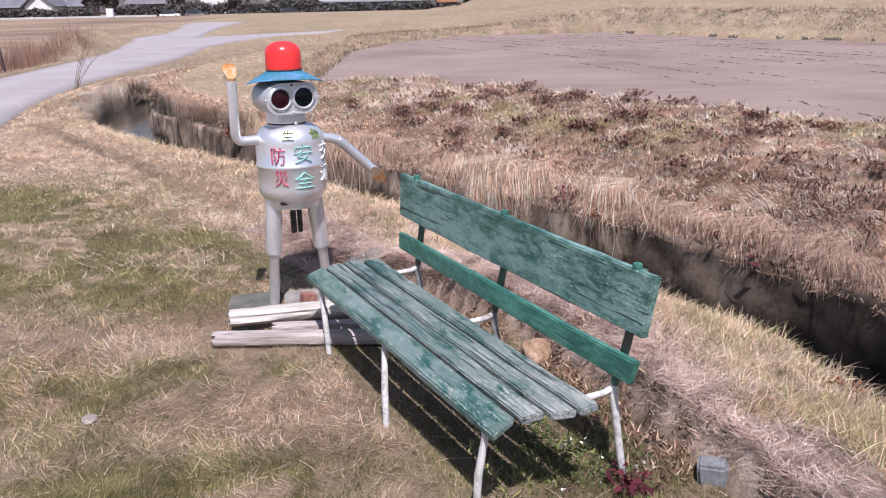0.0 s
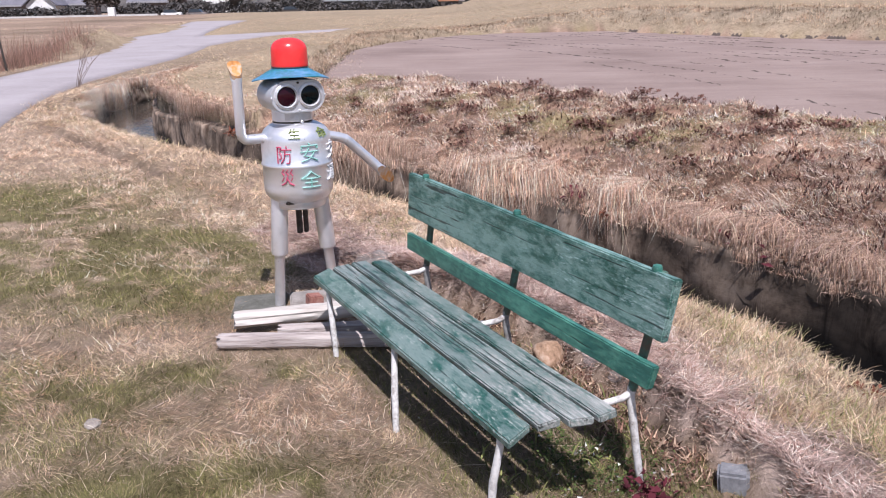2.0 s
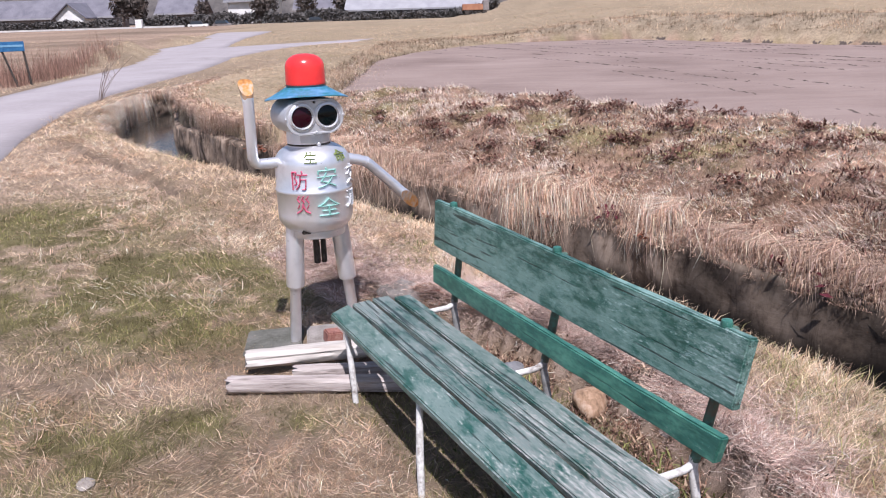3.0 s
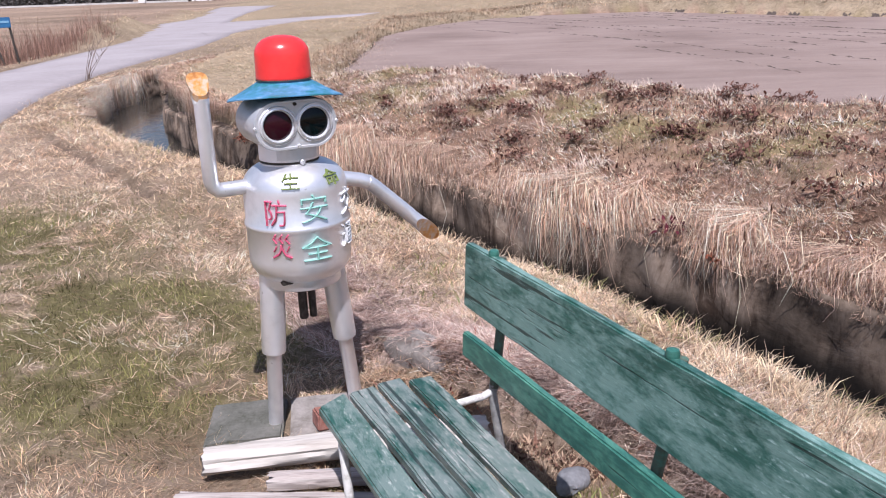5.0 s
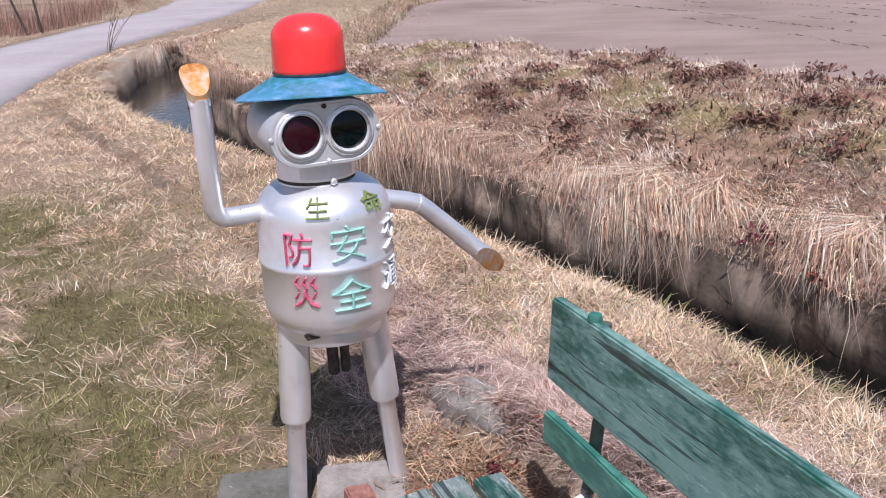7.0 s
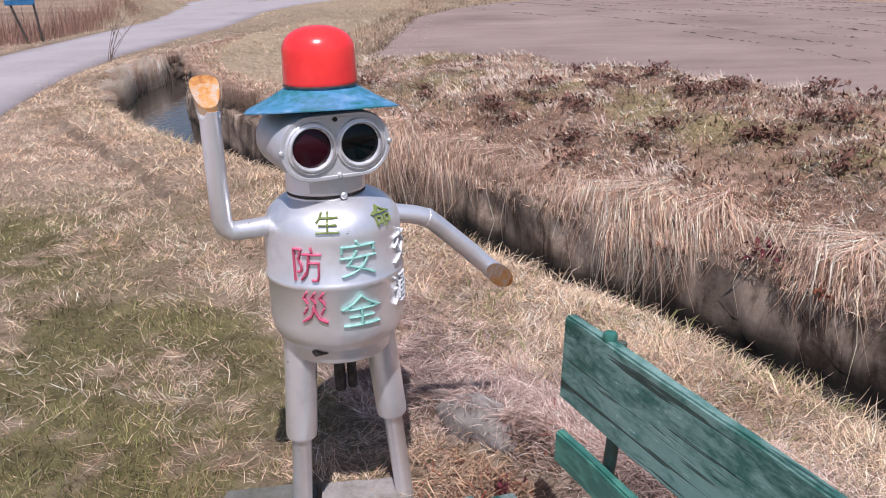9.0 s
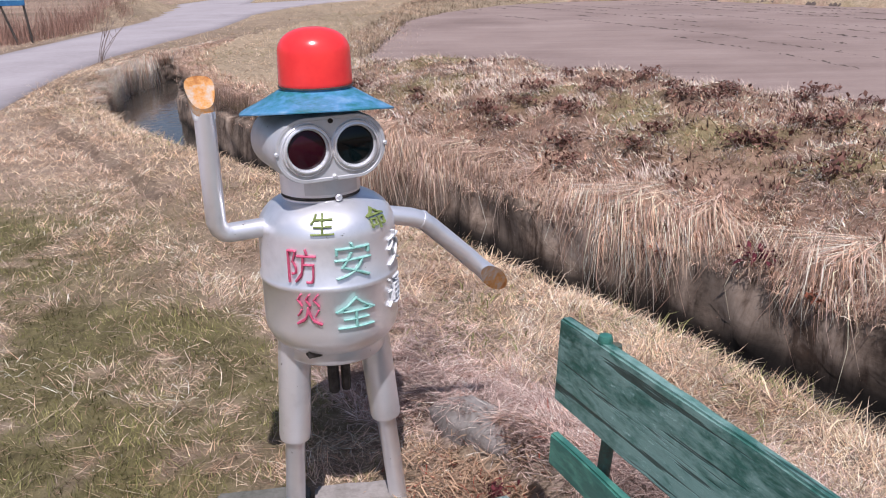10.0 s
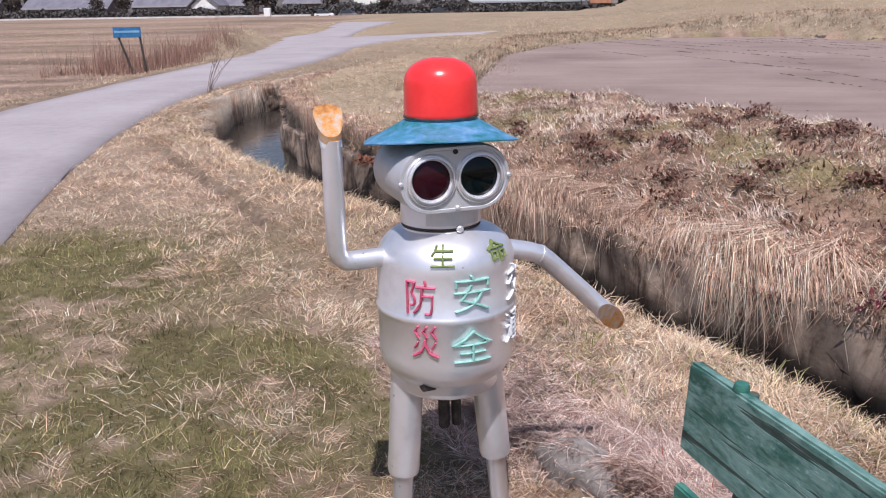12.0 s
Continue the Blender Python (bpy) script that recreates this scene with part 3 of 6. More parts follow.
def ribbon(name, a, b, z, mat, label, category, steps=60, across=6, crown=0.03):
    """A road surface between two edge lines, with a low skirt."""
    def along(line, n):
        pts = np.array(line, float)
        s = np.concatenate([[0], np.cumsum(np.hypot(*np.diff(pts, axis=0).T))])
        t = np.linspace(0, s[-1], n)
        return np.stack([np.interp(t, s, pts[:, 0]), np.interp(t, s, pts[:, 1])], 1)
    pa, pb = along(a, steps), along(b, steps)
    rows = []
    for k in range(across + 1):
        t = k / across
        p = pa * (1 - t) + pb * t
        wob = 0.05 * (vnoise(p[:, 0] * 3, p[:, 1] * 3, 1.0, 2) - 0.5) * (k in (0, across))
        rows.append(np.stack([p[:, 0] + wob, p[:, 1], z + crown * (1 - (2 * t - 1) ** 2) + 0 * t * p[:, 0]], 1))
    low0, low1 = rows[0].copy(), rows[-1].copy()
    low0[:, 2] -= 0.12
    low1[:, 2] -= 0.12
    rows = [low0] + rows + [low1]
    v = np.concatenate(rows)
    q = []
    for k in range(len(rows) - 1):
        j = np.arange(steps - 1) + k * steps
        q.append(np.stack([j, j + 1, j + steps + 1, j + steps], 1))
    ob = mesh_np(name, v, np.concatenate(q), None, [mat], True)
    return tagged(ob, label, category, kind="structure")


ribbon("road", ROAD_NEAR, ROAD_FAR, 0.0, ASPHALT, "pale grey asphalt lane with ragged grassy edges", "road", 90)
ribbon("road_branch", BRANCH_NEAR, BRANCH_FAR, 0.004, ASPHALT, "pale grey asphalt side lane across the fields", "road", 50)


def offset_line(line, dist):
    """A line beside another one, at a distance given point by point."""
    pts = np.array(line, float)
    tang = np.gradient(pts, axis=0)
    tang /= np.linalg.norm(tang, axis=1)[:, None]
    nrm = np.stack([tang[:, 1], -tang[:, 0]], 1)
    return pts + nrm * np.asarray(dist)[:, None]


def resample(line, step):
    pts = np.array(line, float)
    s = np.concatenate([[0], np.cumsum(np.hypot(*np.diff(pts, axis=0).T))])
    t = np.arange(0, s[-1], step)
    return np.stack([np.interp(t, s, pts[:, 0]), np.interp(t, s, pts[:, 1])], 1)


DITCH_FINE = resample(DITCH, 0.08)
for _ in range(6):
    DITCH_FINE[1:-1] = 0.5 * DITCH_FINE[1:-1] + 0.25 * (DITCH_FINE[:-2] + DITCH_FINE[2:])


def ditch_wall(side):
    """The steep stained side of the ditch, rough and uneven."""
    hw = half_width(DITCH_FINE[:, 1]) - 0.015
    top = (0.02 - 0.16 * sstep(11.0, 13.5, DITCH_FINE[:, 1])) if side > 0 else np.full(len(DITCH_FINE), -0.15)
    levels = np.linspace(0, 1, 15)
    rows = []
    for t in levels:
        p = offset_line(DITCH_FINE, side * (hw - 0.03 * (1 - t)))
        z = -0.66 + (top + 0.66) * t
        nn = (fbm(p[:, 0] * 1 + t * 0.7, p[:, 1], 0.3, 2) - 0.5) * 0.09 + (fbm(p[:, 0] + t * 3.1, p[:, 1] - t * 2.3, 0.09, 4) - 0.5) * 0.014
        p = p + offset_line(DITCH_FINE, side * nn) - DITCH_FINE
        rows.append(np.stack([p[:, 0], p[:, 1], z], 1))
    back = rows[-1].copy()
    back[:, :2] = offset_line(DITCH_FINE, side * (hw + 0.2))
    back[:, 2] += 0.06
    rows.append(back)
    allp = np.concatenate(rows)
    # damp near end; the lip's shade on the foot is tinted in too
    damp_shade = np.interp(allp[:, 1], [2.6, 3.4, 4.3, 5.0, 6.0], [0.1, 0.14, 0.24, 0.5, 0.85]) * (0.5 + 0.5 * sstep(0.3, 0.5, vnoise(allp[:, 0] * 1.6, allp[:, 1] * 1.6, 0.5, 3)))
    damp_shade = damp_shade * (0.07 + 0.93 * sstep(-0.36 - 0.1 * sstep(10.0, 12.0, allp[:, 1]), -0.2 - 0.14 * sstep(10.0, 12.0, allp[:, 1]), allp[:, 2] + 0.1 * (vnoise(allp[:, 0], allp[:, 1], 0.25, 1) - 0.5)))
    wall_tint = np.repeat(damp_shade[:, None], 3, 1)
    n = len(DITCH_FINE)
    q = []
    for k in range(len(rows) - 1):
        j = np.arange(n - 1) + k * n
        q.append(np.stack([j, j + 1, j + n + 1, j + n], 1))
    return mesh_np("ditch_wall_bank" if side > 0 else "ditch_wall_lawn", np.concatenate(rows), np.concatenate(q), None, [WALL_MUD], True, wall_tint)


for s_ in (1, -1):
    tagged(ditch_wall(s_), "damp stained earth and concrete ditch side, foot shade tinted in", "ditch wall", kind="structure")

wl_, wr_ = offset_line(DITCH_FINE, np.full(len(DITCH_FINE), -0.5)), offset_line(DITCH_FINE, np.full(len(DITCH_FINE), 0.5))
nw = len(DITCH_FINE)
wv = np.concatenate([np.c_[wl_, np.full(nw, -0.42)], np.c_[wr_, np.full(nw, -0.42)]])
j = np.arange(nw - 1)
tagged(mesh_np("water", wv, np.stack([j, j + 1, j + nw + 1, j + nw], 1), None, [WATER], True),
       "still dark brown water in the ditch", "water", kind="structure")

# mud field
FX, FY = np.arange(-2.6, 44, 0.16), np.arange(-14, 36, 0.16)
MX, MY = np.meshgrid(FX, FY)
_, MD, ME, MF, _, _ = land(MX, MY, False)
rows_dir = MX * 0.32 + MY * 0.95
ridge = vnoise(MX * 0.25, rows_dir * 1.6, 0.55, 4)
clod = np.clip(fbm(MX * 0.5, rows_dir * 1.5, 0.4, 2) - 0.6, 0, 1) * sstep(0.42, 0.6, vnoise(MX * 0.12, rows_dir, 0.8, 1))
MZ = 0.1 + 0.014 * (ridge - 0.5) + 0.02 * clod
keep = ((MF < 0.25) & (ME > 2.55) & (MD > 0))
mi = (np.arange(len(FY) - 1)[:, None] * len(FX) + np.arange(len(FX) - 1)[None, :])
kq = keep[:-1, :-1] & keep[1:, :-1] & keep[:-1, 1:] & keep[1:, 1:]
mi = mi[kq]
mv = np.stack([MX, MY, MZ], -1).reshape(-1, 3)
used, inv = np.unique(np.stack([mi, mi + 1, mi + len(FX) + 1, mi + len(FX)], 1), return_inverse=True)
tagged(mesh_np("mud_field", mv[used], inv.reshape(-1, 4), None, [MUD], True), "flat bare paddy of damp tilled mud", "field", kind="structure")

# rows of clods left by the plough
cv, cq = [], []
row_y = np.array([9.0, 11.5, 14.9, 19.3, 25.0, 30.0, 35.0])
row_x = np.array([6.4, 5.98, 5.23, 4.15, 1.71, -0.6, -3.0])
for k in range(-1, 12):
    t = np.arange(8.5, 34.0, 0.1)
    px = np.interp(t, row_y, row_x) + k * 0.97 + 0.03 * rng.normal(size=len(t)) + 0.14 * (vnoise(t, t * 0 + k, 1.5, 2) - 0.5)
    py = t + 0.03 * rng.normal(size=len(t))
    slope = np.gradient(np.interp(t, row_y, row_x), t)
    on = (vnoise(t * 0.6, t * 0 + k * 7.7, 1.1, 3) > (0.36 if k > 1 else 0.55)) & (rng.random(len(t)) < 0.8)
    _, cd, ce, cf, _, _ = land(px, py, False)
    on &= (cf < -0.4) & (ce > 3.1)
    for qx, qy, sl in zip(px[on], py[on], slope[on]):
        sx_, sy_, h_ = rng.uniform(0.01, 0.03), rng.uniform(0.06, 0.3), rng.uniform(0.004, 0.02)
        b0 = len(cv)
        for j in range(5):
            a = 6.283 * j / 5 + rng.uniform(-0.3, 0.3)
            cv.append((qx + sx_ * math.cos(a) + sl * sy_ * math.sin(a), qy + sy_ * math.sin(a), 0.085))
        cv.append((qx + rng.normal() * 0.01, qy + rng.normal() * 0.01, 0.1 + h_))
        cq += [(b0 + j, b0 + (j + 1) % 5, b0 + 5) for j in range(5)]
# clods made up along the levee foot to draw its dark base line
for qx, qy in resample([(6.5, 35.3), (9.6, 28.95), (12.65, 24.85), (18.0, 19.4), (34.0, 5.9)], 0.06):
    if vnoise(np.array([qx]), np.array([qy]), 0.8, 2)[0] < 0.36:
        continue
    s_, b0 = rng.uniform(0.05, 0.13), len(cv)
    qx, qy = qx + rng.normal() * 0.03 - 0.05, qy + rng.normal() * 0.03
    for j in range(5):
        a = 6.283 * j / 5 + rng.uniform(-0.3, 0.3)
        cv.append((qx + s_ * math.cos(a), qy + s_ * math.sin(a), 0.085))
    cv.append((qx, qy, 0.13 + s_ * 0.7))
    cq += [(b0 + j, b0 + (j + 1) % 5, b0 + 5) for j in range(5)]
for _ in range(900):
    qx, qy = rng.uniform(-2, 9), rng.uniform(6, 20)
    _, cd, ce, cf, _, _ = land(np.array([qx]), np.array([qy]), False)
    if cf[0] > -0.3 or ce[0] < 2.9 or rng.random() > math.exp(-(ce[0] - 2.9) / 0.7):
        continue
    s_, b0 = rng.uniform(0.015, 0.045), len(cv)
    for j in range(5):
        a = 6.283 * j / 5 + rng.uniform(-0.3, 0.3)
        cv.append((qx + s_ * math.cos(a), qy + s_ * math.sin(a), 0.085))
    cv.append((qx, qy, 0.1 + s_ * 0.8))
    cq += [(b0 + j, b0 + (j + 1) % 5, b0 + 5) for j in range(5)]
CLOD = mottled("dark_clod", [(0.3, (0.05, 0.037, 0.032)), (0.7, (0.11, 0.085, 0.072))], 10, 60, 0.95)
tagged(mesh_np("mud_clods", np.array(cv), None, np.array(cq), [CLOD]), "rows of dark mud clods on the paddy, more added at levee foot", "mud clods", kind="stuff")

# ---------------- the metal figure ----------------
def letters(bm, ch, size, sx, sy, angle, z, radius_at, mat, thick=0.0045):
    """One raised sign, bent round the body; angle in degrees from the front."""
    c = bpy.data.curves.new("sign", "FONT")
    c.body, c.size, c.extrude, c.bevel_depth, c.bevel_resolution, c.resolution_u, c.offset = ch, size, thick * 0.5, thick * 0.42, 0, 2, -0.027 * size
    c.align_x, c.align_y = "CENTER", "CENTER"
    o = new("sign", c)
    me = o.evaluated_get(bpy.context.evaluated_depsgraph_get()).to_mesh()
    tmp = bmesh.new()
    tmp.from_mesh(me)
    for _ in range(3):
        long = [e for e in tmp.edges if e.calc_length() > 0.022]
        if not long:
            break
        bmesh.ops.subdivide_edges(tmp, edges=long, cuts=1)
    bmesh.ops.triangulate(tmp, faces=tmp.faces)
    cx = sum(v.co.x for v in tmp.verts) / len(tmp.verts)
    a0 = radians(angle)
    vm = {}
    for v in tmp.verts:
        zz = z + v.co.y * sy
        r = radius_at(zz)
        a = a0 + (v.co.x - cx) * sx / max(r, 0.12)
        rr = r + v.co.z + thick * 0.8
        vm[v] = bm.verts.new((rr * math.sin(a), -rr * math.cos(a), zz))
    for f in tmp.faces:
        try:
            bm.faces.new([vm[v] for v in f.verts]).material_index = mat
        except ValueError:
            pass
    tmp.free()
    bpy.data.objects.remove(o)
    bpy.data.curves.remove(c)


TANK_R, TANK_LO, TANK_HI, CAP = 0.176, 0.530, 0.966, 0.105


def tank_radius(z):
    if z < TANK_LO + CAP:
        t = (TANK_LO + CAP - z) / CAP
    elif z > TANK_HI - CAP:
        t = (z - TANK_HI + CAP) / CAP
    else:
        return TANK_R
    return TANK_R * (1 - min(t, 1) ** 2.4) ** (1 / 2.4)


def oval_plate(bm, hw, r, y0, y1, zc, xc, inset, mat, seg=18):
    """A stadium-shaped housing along y."""
    def ring(y, s):
        out = []
        for sx, a0 in ((1, -90), (-1, 90)):
            for k in range(seg + 1):
                a = radians(a0 + 180 * k / seg)
                out.append(bm.verts.new((xc + sx * (hw - r) + (r * s) * math.cos(a), y, zc + (r * s) * math.sin(a))))
        return out
    rs = [ring(y0 + inset, 0.86), ring(y0, 0.88), ring(y0, 0.96), ring(y0 + 0.008, 1.0), ring(y1 - 0.02, 1.0), ring(y1, 0.9)]
    n = len(rs[0])
    for a, b in zip(rs, rs[1:]):
        for k in range(n):
            bm.faces.new((a[k], a[(k + 1) % n], b[(k + 1) % n], b[k])).material_index = mat
    bm.faces.new(rs[0]).material_index = mat
    bm.faces.new(rs[-1][::-1]).material_index = mat


def disc_ring(bm, x, y, z, profile, mat, seg=28):
    """A turned piece facing the front (-y) from (radius, depth) pairs."""
    rings = [[bm.verts.new((x + r * math.cos(2 * math.pi * k / seg), y - dep, z + r * math.sin(2 * math.pi * k / seg))) for k in range(seg)] for r, dep in profile]
    for a, b in zip(rings, rings[1:]):
        for k in range(seg):
            bm.faces.new((a[k], a[(k + 1) % seg], b[(k + 1) % seg], b[k])).material_index = mat
    bm.faces.new(rings[-1]).material_index = mat
    return rings


def robot_statue():
    bm = bmesh.new()
    # body: a gas bottle with a weld seam
    prof = []
    for k in range(13):
        z = TANK_LO + CAP * (1 - math.cos(math.pi / 2 * k / 12))
        prof.append((max(tank_radius(z), 0.02), z))
    mid = 0.5 * (TANK_LO + TANK_HI) + 0.001
    for dz, dr in ((-0.012, 0), (-0.007, 0.0035), (0, 0.005), (0.007, 0.0035), (0.012, 0)):
        prof.append((TANK_R + dr, mid + dz))
    for k in range(13):
        z = TANK_HI - CAP + CAP * math.sin(math.pi / 2 * k / 12)
        prof.append((max(tank_radius(z), 0.02), z))
    lathe(bm, prof, seg=56)
    # foot collar, as hips; a dark block stands for the shade in its square notch
    lathe(bm, [(0.118, 0.528), (0.130, 0.524), (0.134, 0.53), (0.132, 0.585), (0.12, 0.6)], seg=48)
    bmesh.ops.create_cube(bm, size=1, matrix=Matrix.Translation((-0.088, -0.098, 0.566)) @ Matrix.Diagonal((0.036, 0.028, 0.026, 1)))
    for f in bm.faces[-6:]:
        f.material_index = 6
    # legs: wide pipe over a thin one
    for sx, top, foot in ((-1, (-0.110, 0.0, 0.575), (-0.150, 0.0, -0.03)), (1, (0.110, 0.0, 0.575), (0.170, 0.0, -0.03))):
        a, b = Vector(top), Vector(foot)
        knee = a.lerp(b, 0.495)
        up, dn = (knee - a).normalized() * 0.012, (b - knee).normalized() * 0.012
        tube(bm, [a, a.lerp(knee, 0.5), knee - up, knee], [0.043, 0.043, 0.043, 0.041], 24)
        tube(bm, [knee - up * 2, knee + dn * 0.3, knee + dn, b], [0.033, 0.033, 0.0275, 0.0265], 20)
    # two bars hanging behind the hips
    for x, r_, m_ in ((0.0, 0.016, 6), (0.036, 0.0135, 6)):
        tube(bm, [(x, 0.03, 0.53), (x + 0.008, 0.05, 0.36)], [r_, r_], 6, mat=m_)
    # neck and jaw
    lathe(bm, [(0.096, 0.935), (0.1, 0.94), (0.1, 0.955), (0.094, 0.957), (0.094, 0.962), (0.101, 0.964), (0.101, 1.02), (0.09, 1.06)], (-0.01, 0.0), 40)
    lathe(bm, [(0.1003, 0.9565), (0.0985, 0.957), (0.0985, 0.962)], (-0.01, 0.0), 40, mat=6)
    # jaw band with its bolt
    for k in range(9):
        a0, a1 = radians(-40 + 80 * k / 9), radians(-40 + 80 * (k + 1) / 9)
        q = [(-0.01 + r * math.sin(a), -r * math.cos(a), z) for z, r in ((0.972, 0.106), (1.006, 0.106)) for a in (a0, a1)]
        v = [bm.verts.new(p) for p in q]
        bm.faces.new((v[0], v[1], v[3], v[2])).material_index = 1
    disc_ring(bm, 0.0, -0.104, 0.963, [(0.009, 0), (0.009, 0.006), (0.006, 0.009)], 1, 10)
    # head: oval lamp housing with two lenses
    xc, zc, yf = -0.018, 1.091, -0.13
    oval_plate(bm, 0.141, 0.080, yf, 0.10, zc, xc, 0.002, 1)
    for sx, mat in ((-1, 4), (1, 5)):
        x = xc + sx * 0.0605
        disc_ring(bm, x, yf, zc + 0.002, [(0.0625, -0.006), (0.0625, 0.003), (0.061, 0.0045), (0.0595, 0.002), (0.056, 0.002), (0.0555, 0.008), (0.0525, 0.009), (0.0505, -0.004)], 0, 40)
        disc_ring(bm, x, yf, zc + 0.002, [(0.051, -0.004), (0.045, -0.001), (0.036, 0.002), (0.024, 0.0045), (0.012, 0.006)], mat, 40)
    for x, z in ((xc, zc + 0.066), (xc - 0.136, zc - 0.002), (xc + 0.004, zc - 0.069), (xc + 0.136, zc + 0.0)):
        disc_ring(bm, x, yf, z, [(0.006, -0.002), (0.006, 0.003), (0.004, 0.005)], 6 if z > zc + 0.05 else 1, 10)
    # hat: blue sheet brim and a red bowl crown
    hx, hy = -0.005, 0.0
    brim = lathe(bm, [(0.10, 1.18), (0.14, 1.168), (0.184, 1.158), (0.190, 1.158), (0.19, 1.161), (0.165, 1.174), (0.14, 1.188), (0.115, 1.203), (0.096, 1.214), (0.088, 1.22), (0.0875, 1.234), (0.07, 1.236)], (hx, hy), 48, mat=3, wobble=0.02)
    for ring_ in brim:
        for v in ring_:
            r = math.hypot(v.co.x - hx, v.co.y - hy)
            ahead = ((v.co.x - hx) * -0.25 + (v.co.y - hy) * -0.97) / max(r, 0.01)
            v.co.z += (0.029 * max(ahead, 0) + 0.024 * min(ahead, 0) ** 2) * min(max((r - 0.095) / 0.09, 0), 1)
    crown = [(0.088, 1.225), (0.0905, 1.229), (0.091, 1.235)]
    for k in range(12):
        t = k / 11
        z = 1.302 + 0.063 * math.sin(t * math.pi / 2)
        crown.append((0.089 * max(1 - (max(z - 1.302, 0) / 0.0632) ** 2.3, 0) ** (1 / 2.3) if k else 0.089, z))
    lathe(bm, [(max(r, 0.004), z) for r, z in crown], (hx, hy), 48, mat=2)
    # thin dark ring added to stand for the gap under the crown
    lathe(bm, [(0.0885, 1.2235), (0.0925, 1.2245), (0.0925, 1.2275), (0.0885, 1.2285)], (hx, hy), 48, mat=6)
    # raised arm
    tube(bm, [(-0.15, 0, 0.884), (-0.245, -0.004, 0.884), (-0.262, -0.005, 0.886), (-0.276, -0.006, 0.898), (-0.283, -0.008, 0.918), (-0.286, -0.02, 1.05), (-0.288, -0.03, 1.19)], 0.0245, 20)
    hand = [[], [], []]
    for k in range(24):
        ca, sa = math.cos(2 * math.pi * k / 24), math.sin(2 * math.pi * k / 24)
        for ring_, (r, z, tilt) in zip(hand, ((0.0258, 1.172, 0.0), (0.029, 1.196, 0.55), (0.0365, 1.234, 0.95))):
            sq = math.copysign(abs(sa) ** 0.75, sa)
            ring_.append(bm.verts.new((-0.288 - 0.003 * tilt + r * math.copysign(abs(ca) ** 0.75, ca) * (1 - 0.2 * tilt * (0.6 - sq)), -0.03 + 0.7 * r * sq, z + tilt * r * sq)))
    for r0, r1, m_ in ((hand[0], hand[1], 12), (hand[1], hand[2], 7)):
        for k in range(24):
            bm.faces.new((r0[k], r0[(k + 1) % 24], r1[(k + 1) % 24], r1[k])).material_index = m_
    rim = [bm.verts.new(v.co * 1.0 + Vector((0, 0.002, 0.001)) + (Vector((-0.291, -0.03, 1.236)) - v.co) * 0.08) for v in hand[2]]
    for k in range(24):
        bm.faces.new((hand[2][k], hand[2][(k + 1) % 24], rim[(k + 1) % 24], rim[k])).material_index = 7
    bm.faces.new(rim).material_index = 7
    # lowered arm, sawn off at the end
    tube(bm, [(0.15, 0, 0.872), (0.235, 0.0, 0.852), (0.272, 0.0, 0.838), (0.294, 0.0, 0.820), (0.40, 0.005, 0.722), (0.43, 0.006, 0.694)], 0.0255, 20)
    tube(bm, [(0.268, 0.0, 0.8395), (0.276, 0, 0.836)], [0.0268, 0.0268], 20)
    d = Vector((0.062, 0.005, -0.057)).normalized()
    s1 = Vector((0, 1, 0))
    s2 = d.cross(s1).normalized()
    c0 = Vector((0.497, 0.01, 0.630))
    rings_ = [[], [], []]
    for k in range(24):
        ca, sa = math.cos(2 * math.pi * k / 24), math.sin(2 * math.pi * k / 24)
        for ring_, (r, dist, cut) in zip(rings_, ((0.0257, -0.125, 0.0), (0.0262, -0.045, 1.2), (0.0305, 0.012, 2.5))):
            ring_.append(bm.verts.new(c0 + s1 * (r * ca) + s2 * (r * sa) + d * (dist + cut * r * (ca + 0.1 * sa))))
    for r0, r1 in zip(rings_, rings_[1:]):
        for k in range(24):
            bm.faces.new((r0[k], r0[(k + 1) % 24], r1[(k + 1) % 24], r1[k])).material_index = 0
    bm.faces.new(rings_[2]).material_index = 7
    # raised signs
    for ch, size, sx, sy, ang, z, mat in (("生", 0.072, 0.88, 0.72, -23, 0.908, 9), ("命", 0.072, 0.92, 0.75, 30, 0.905, 9), ("防", 0.098, 0.88, 1.0, -41, 0.805, 10),
                                          ("災", 0.092, 0.8, 1.0, -37, 0.692, 10), ("安", 0.104, 1.06, 1.0, 0, 0.812, 11), ("全", 0.104, 1.1, 0.9, 1, 0.676, 11),
                                          ("交", 0.098, 0.9, 1.0, 50, 0.81, 12), ("通", 0.092, 0.9, 1.0, 50, 0.695, 12)):
        letters(bm, ch, size, sx, sy, ang, z, tank_radius, mat)
    return part("robot_statue", bm, [SILVER, SILVER_DULL, RED_PLASTIC, BLUE_BRIM, LENS_RED, LENS_GREEN, DARK_IRON, RUST, WHITE_PIPE, LETTER_GREEN, LETTER_RED, LETTER_MINT, LETTER_WHITE])


robot = robot_statue()
robot.matrix_world = pose(-0.604, 4.10, 0, 0, 0, 30)
tagged(robot, "silver robot statue of welded pipes with red hat, arm raised", "statue")

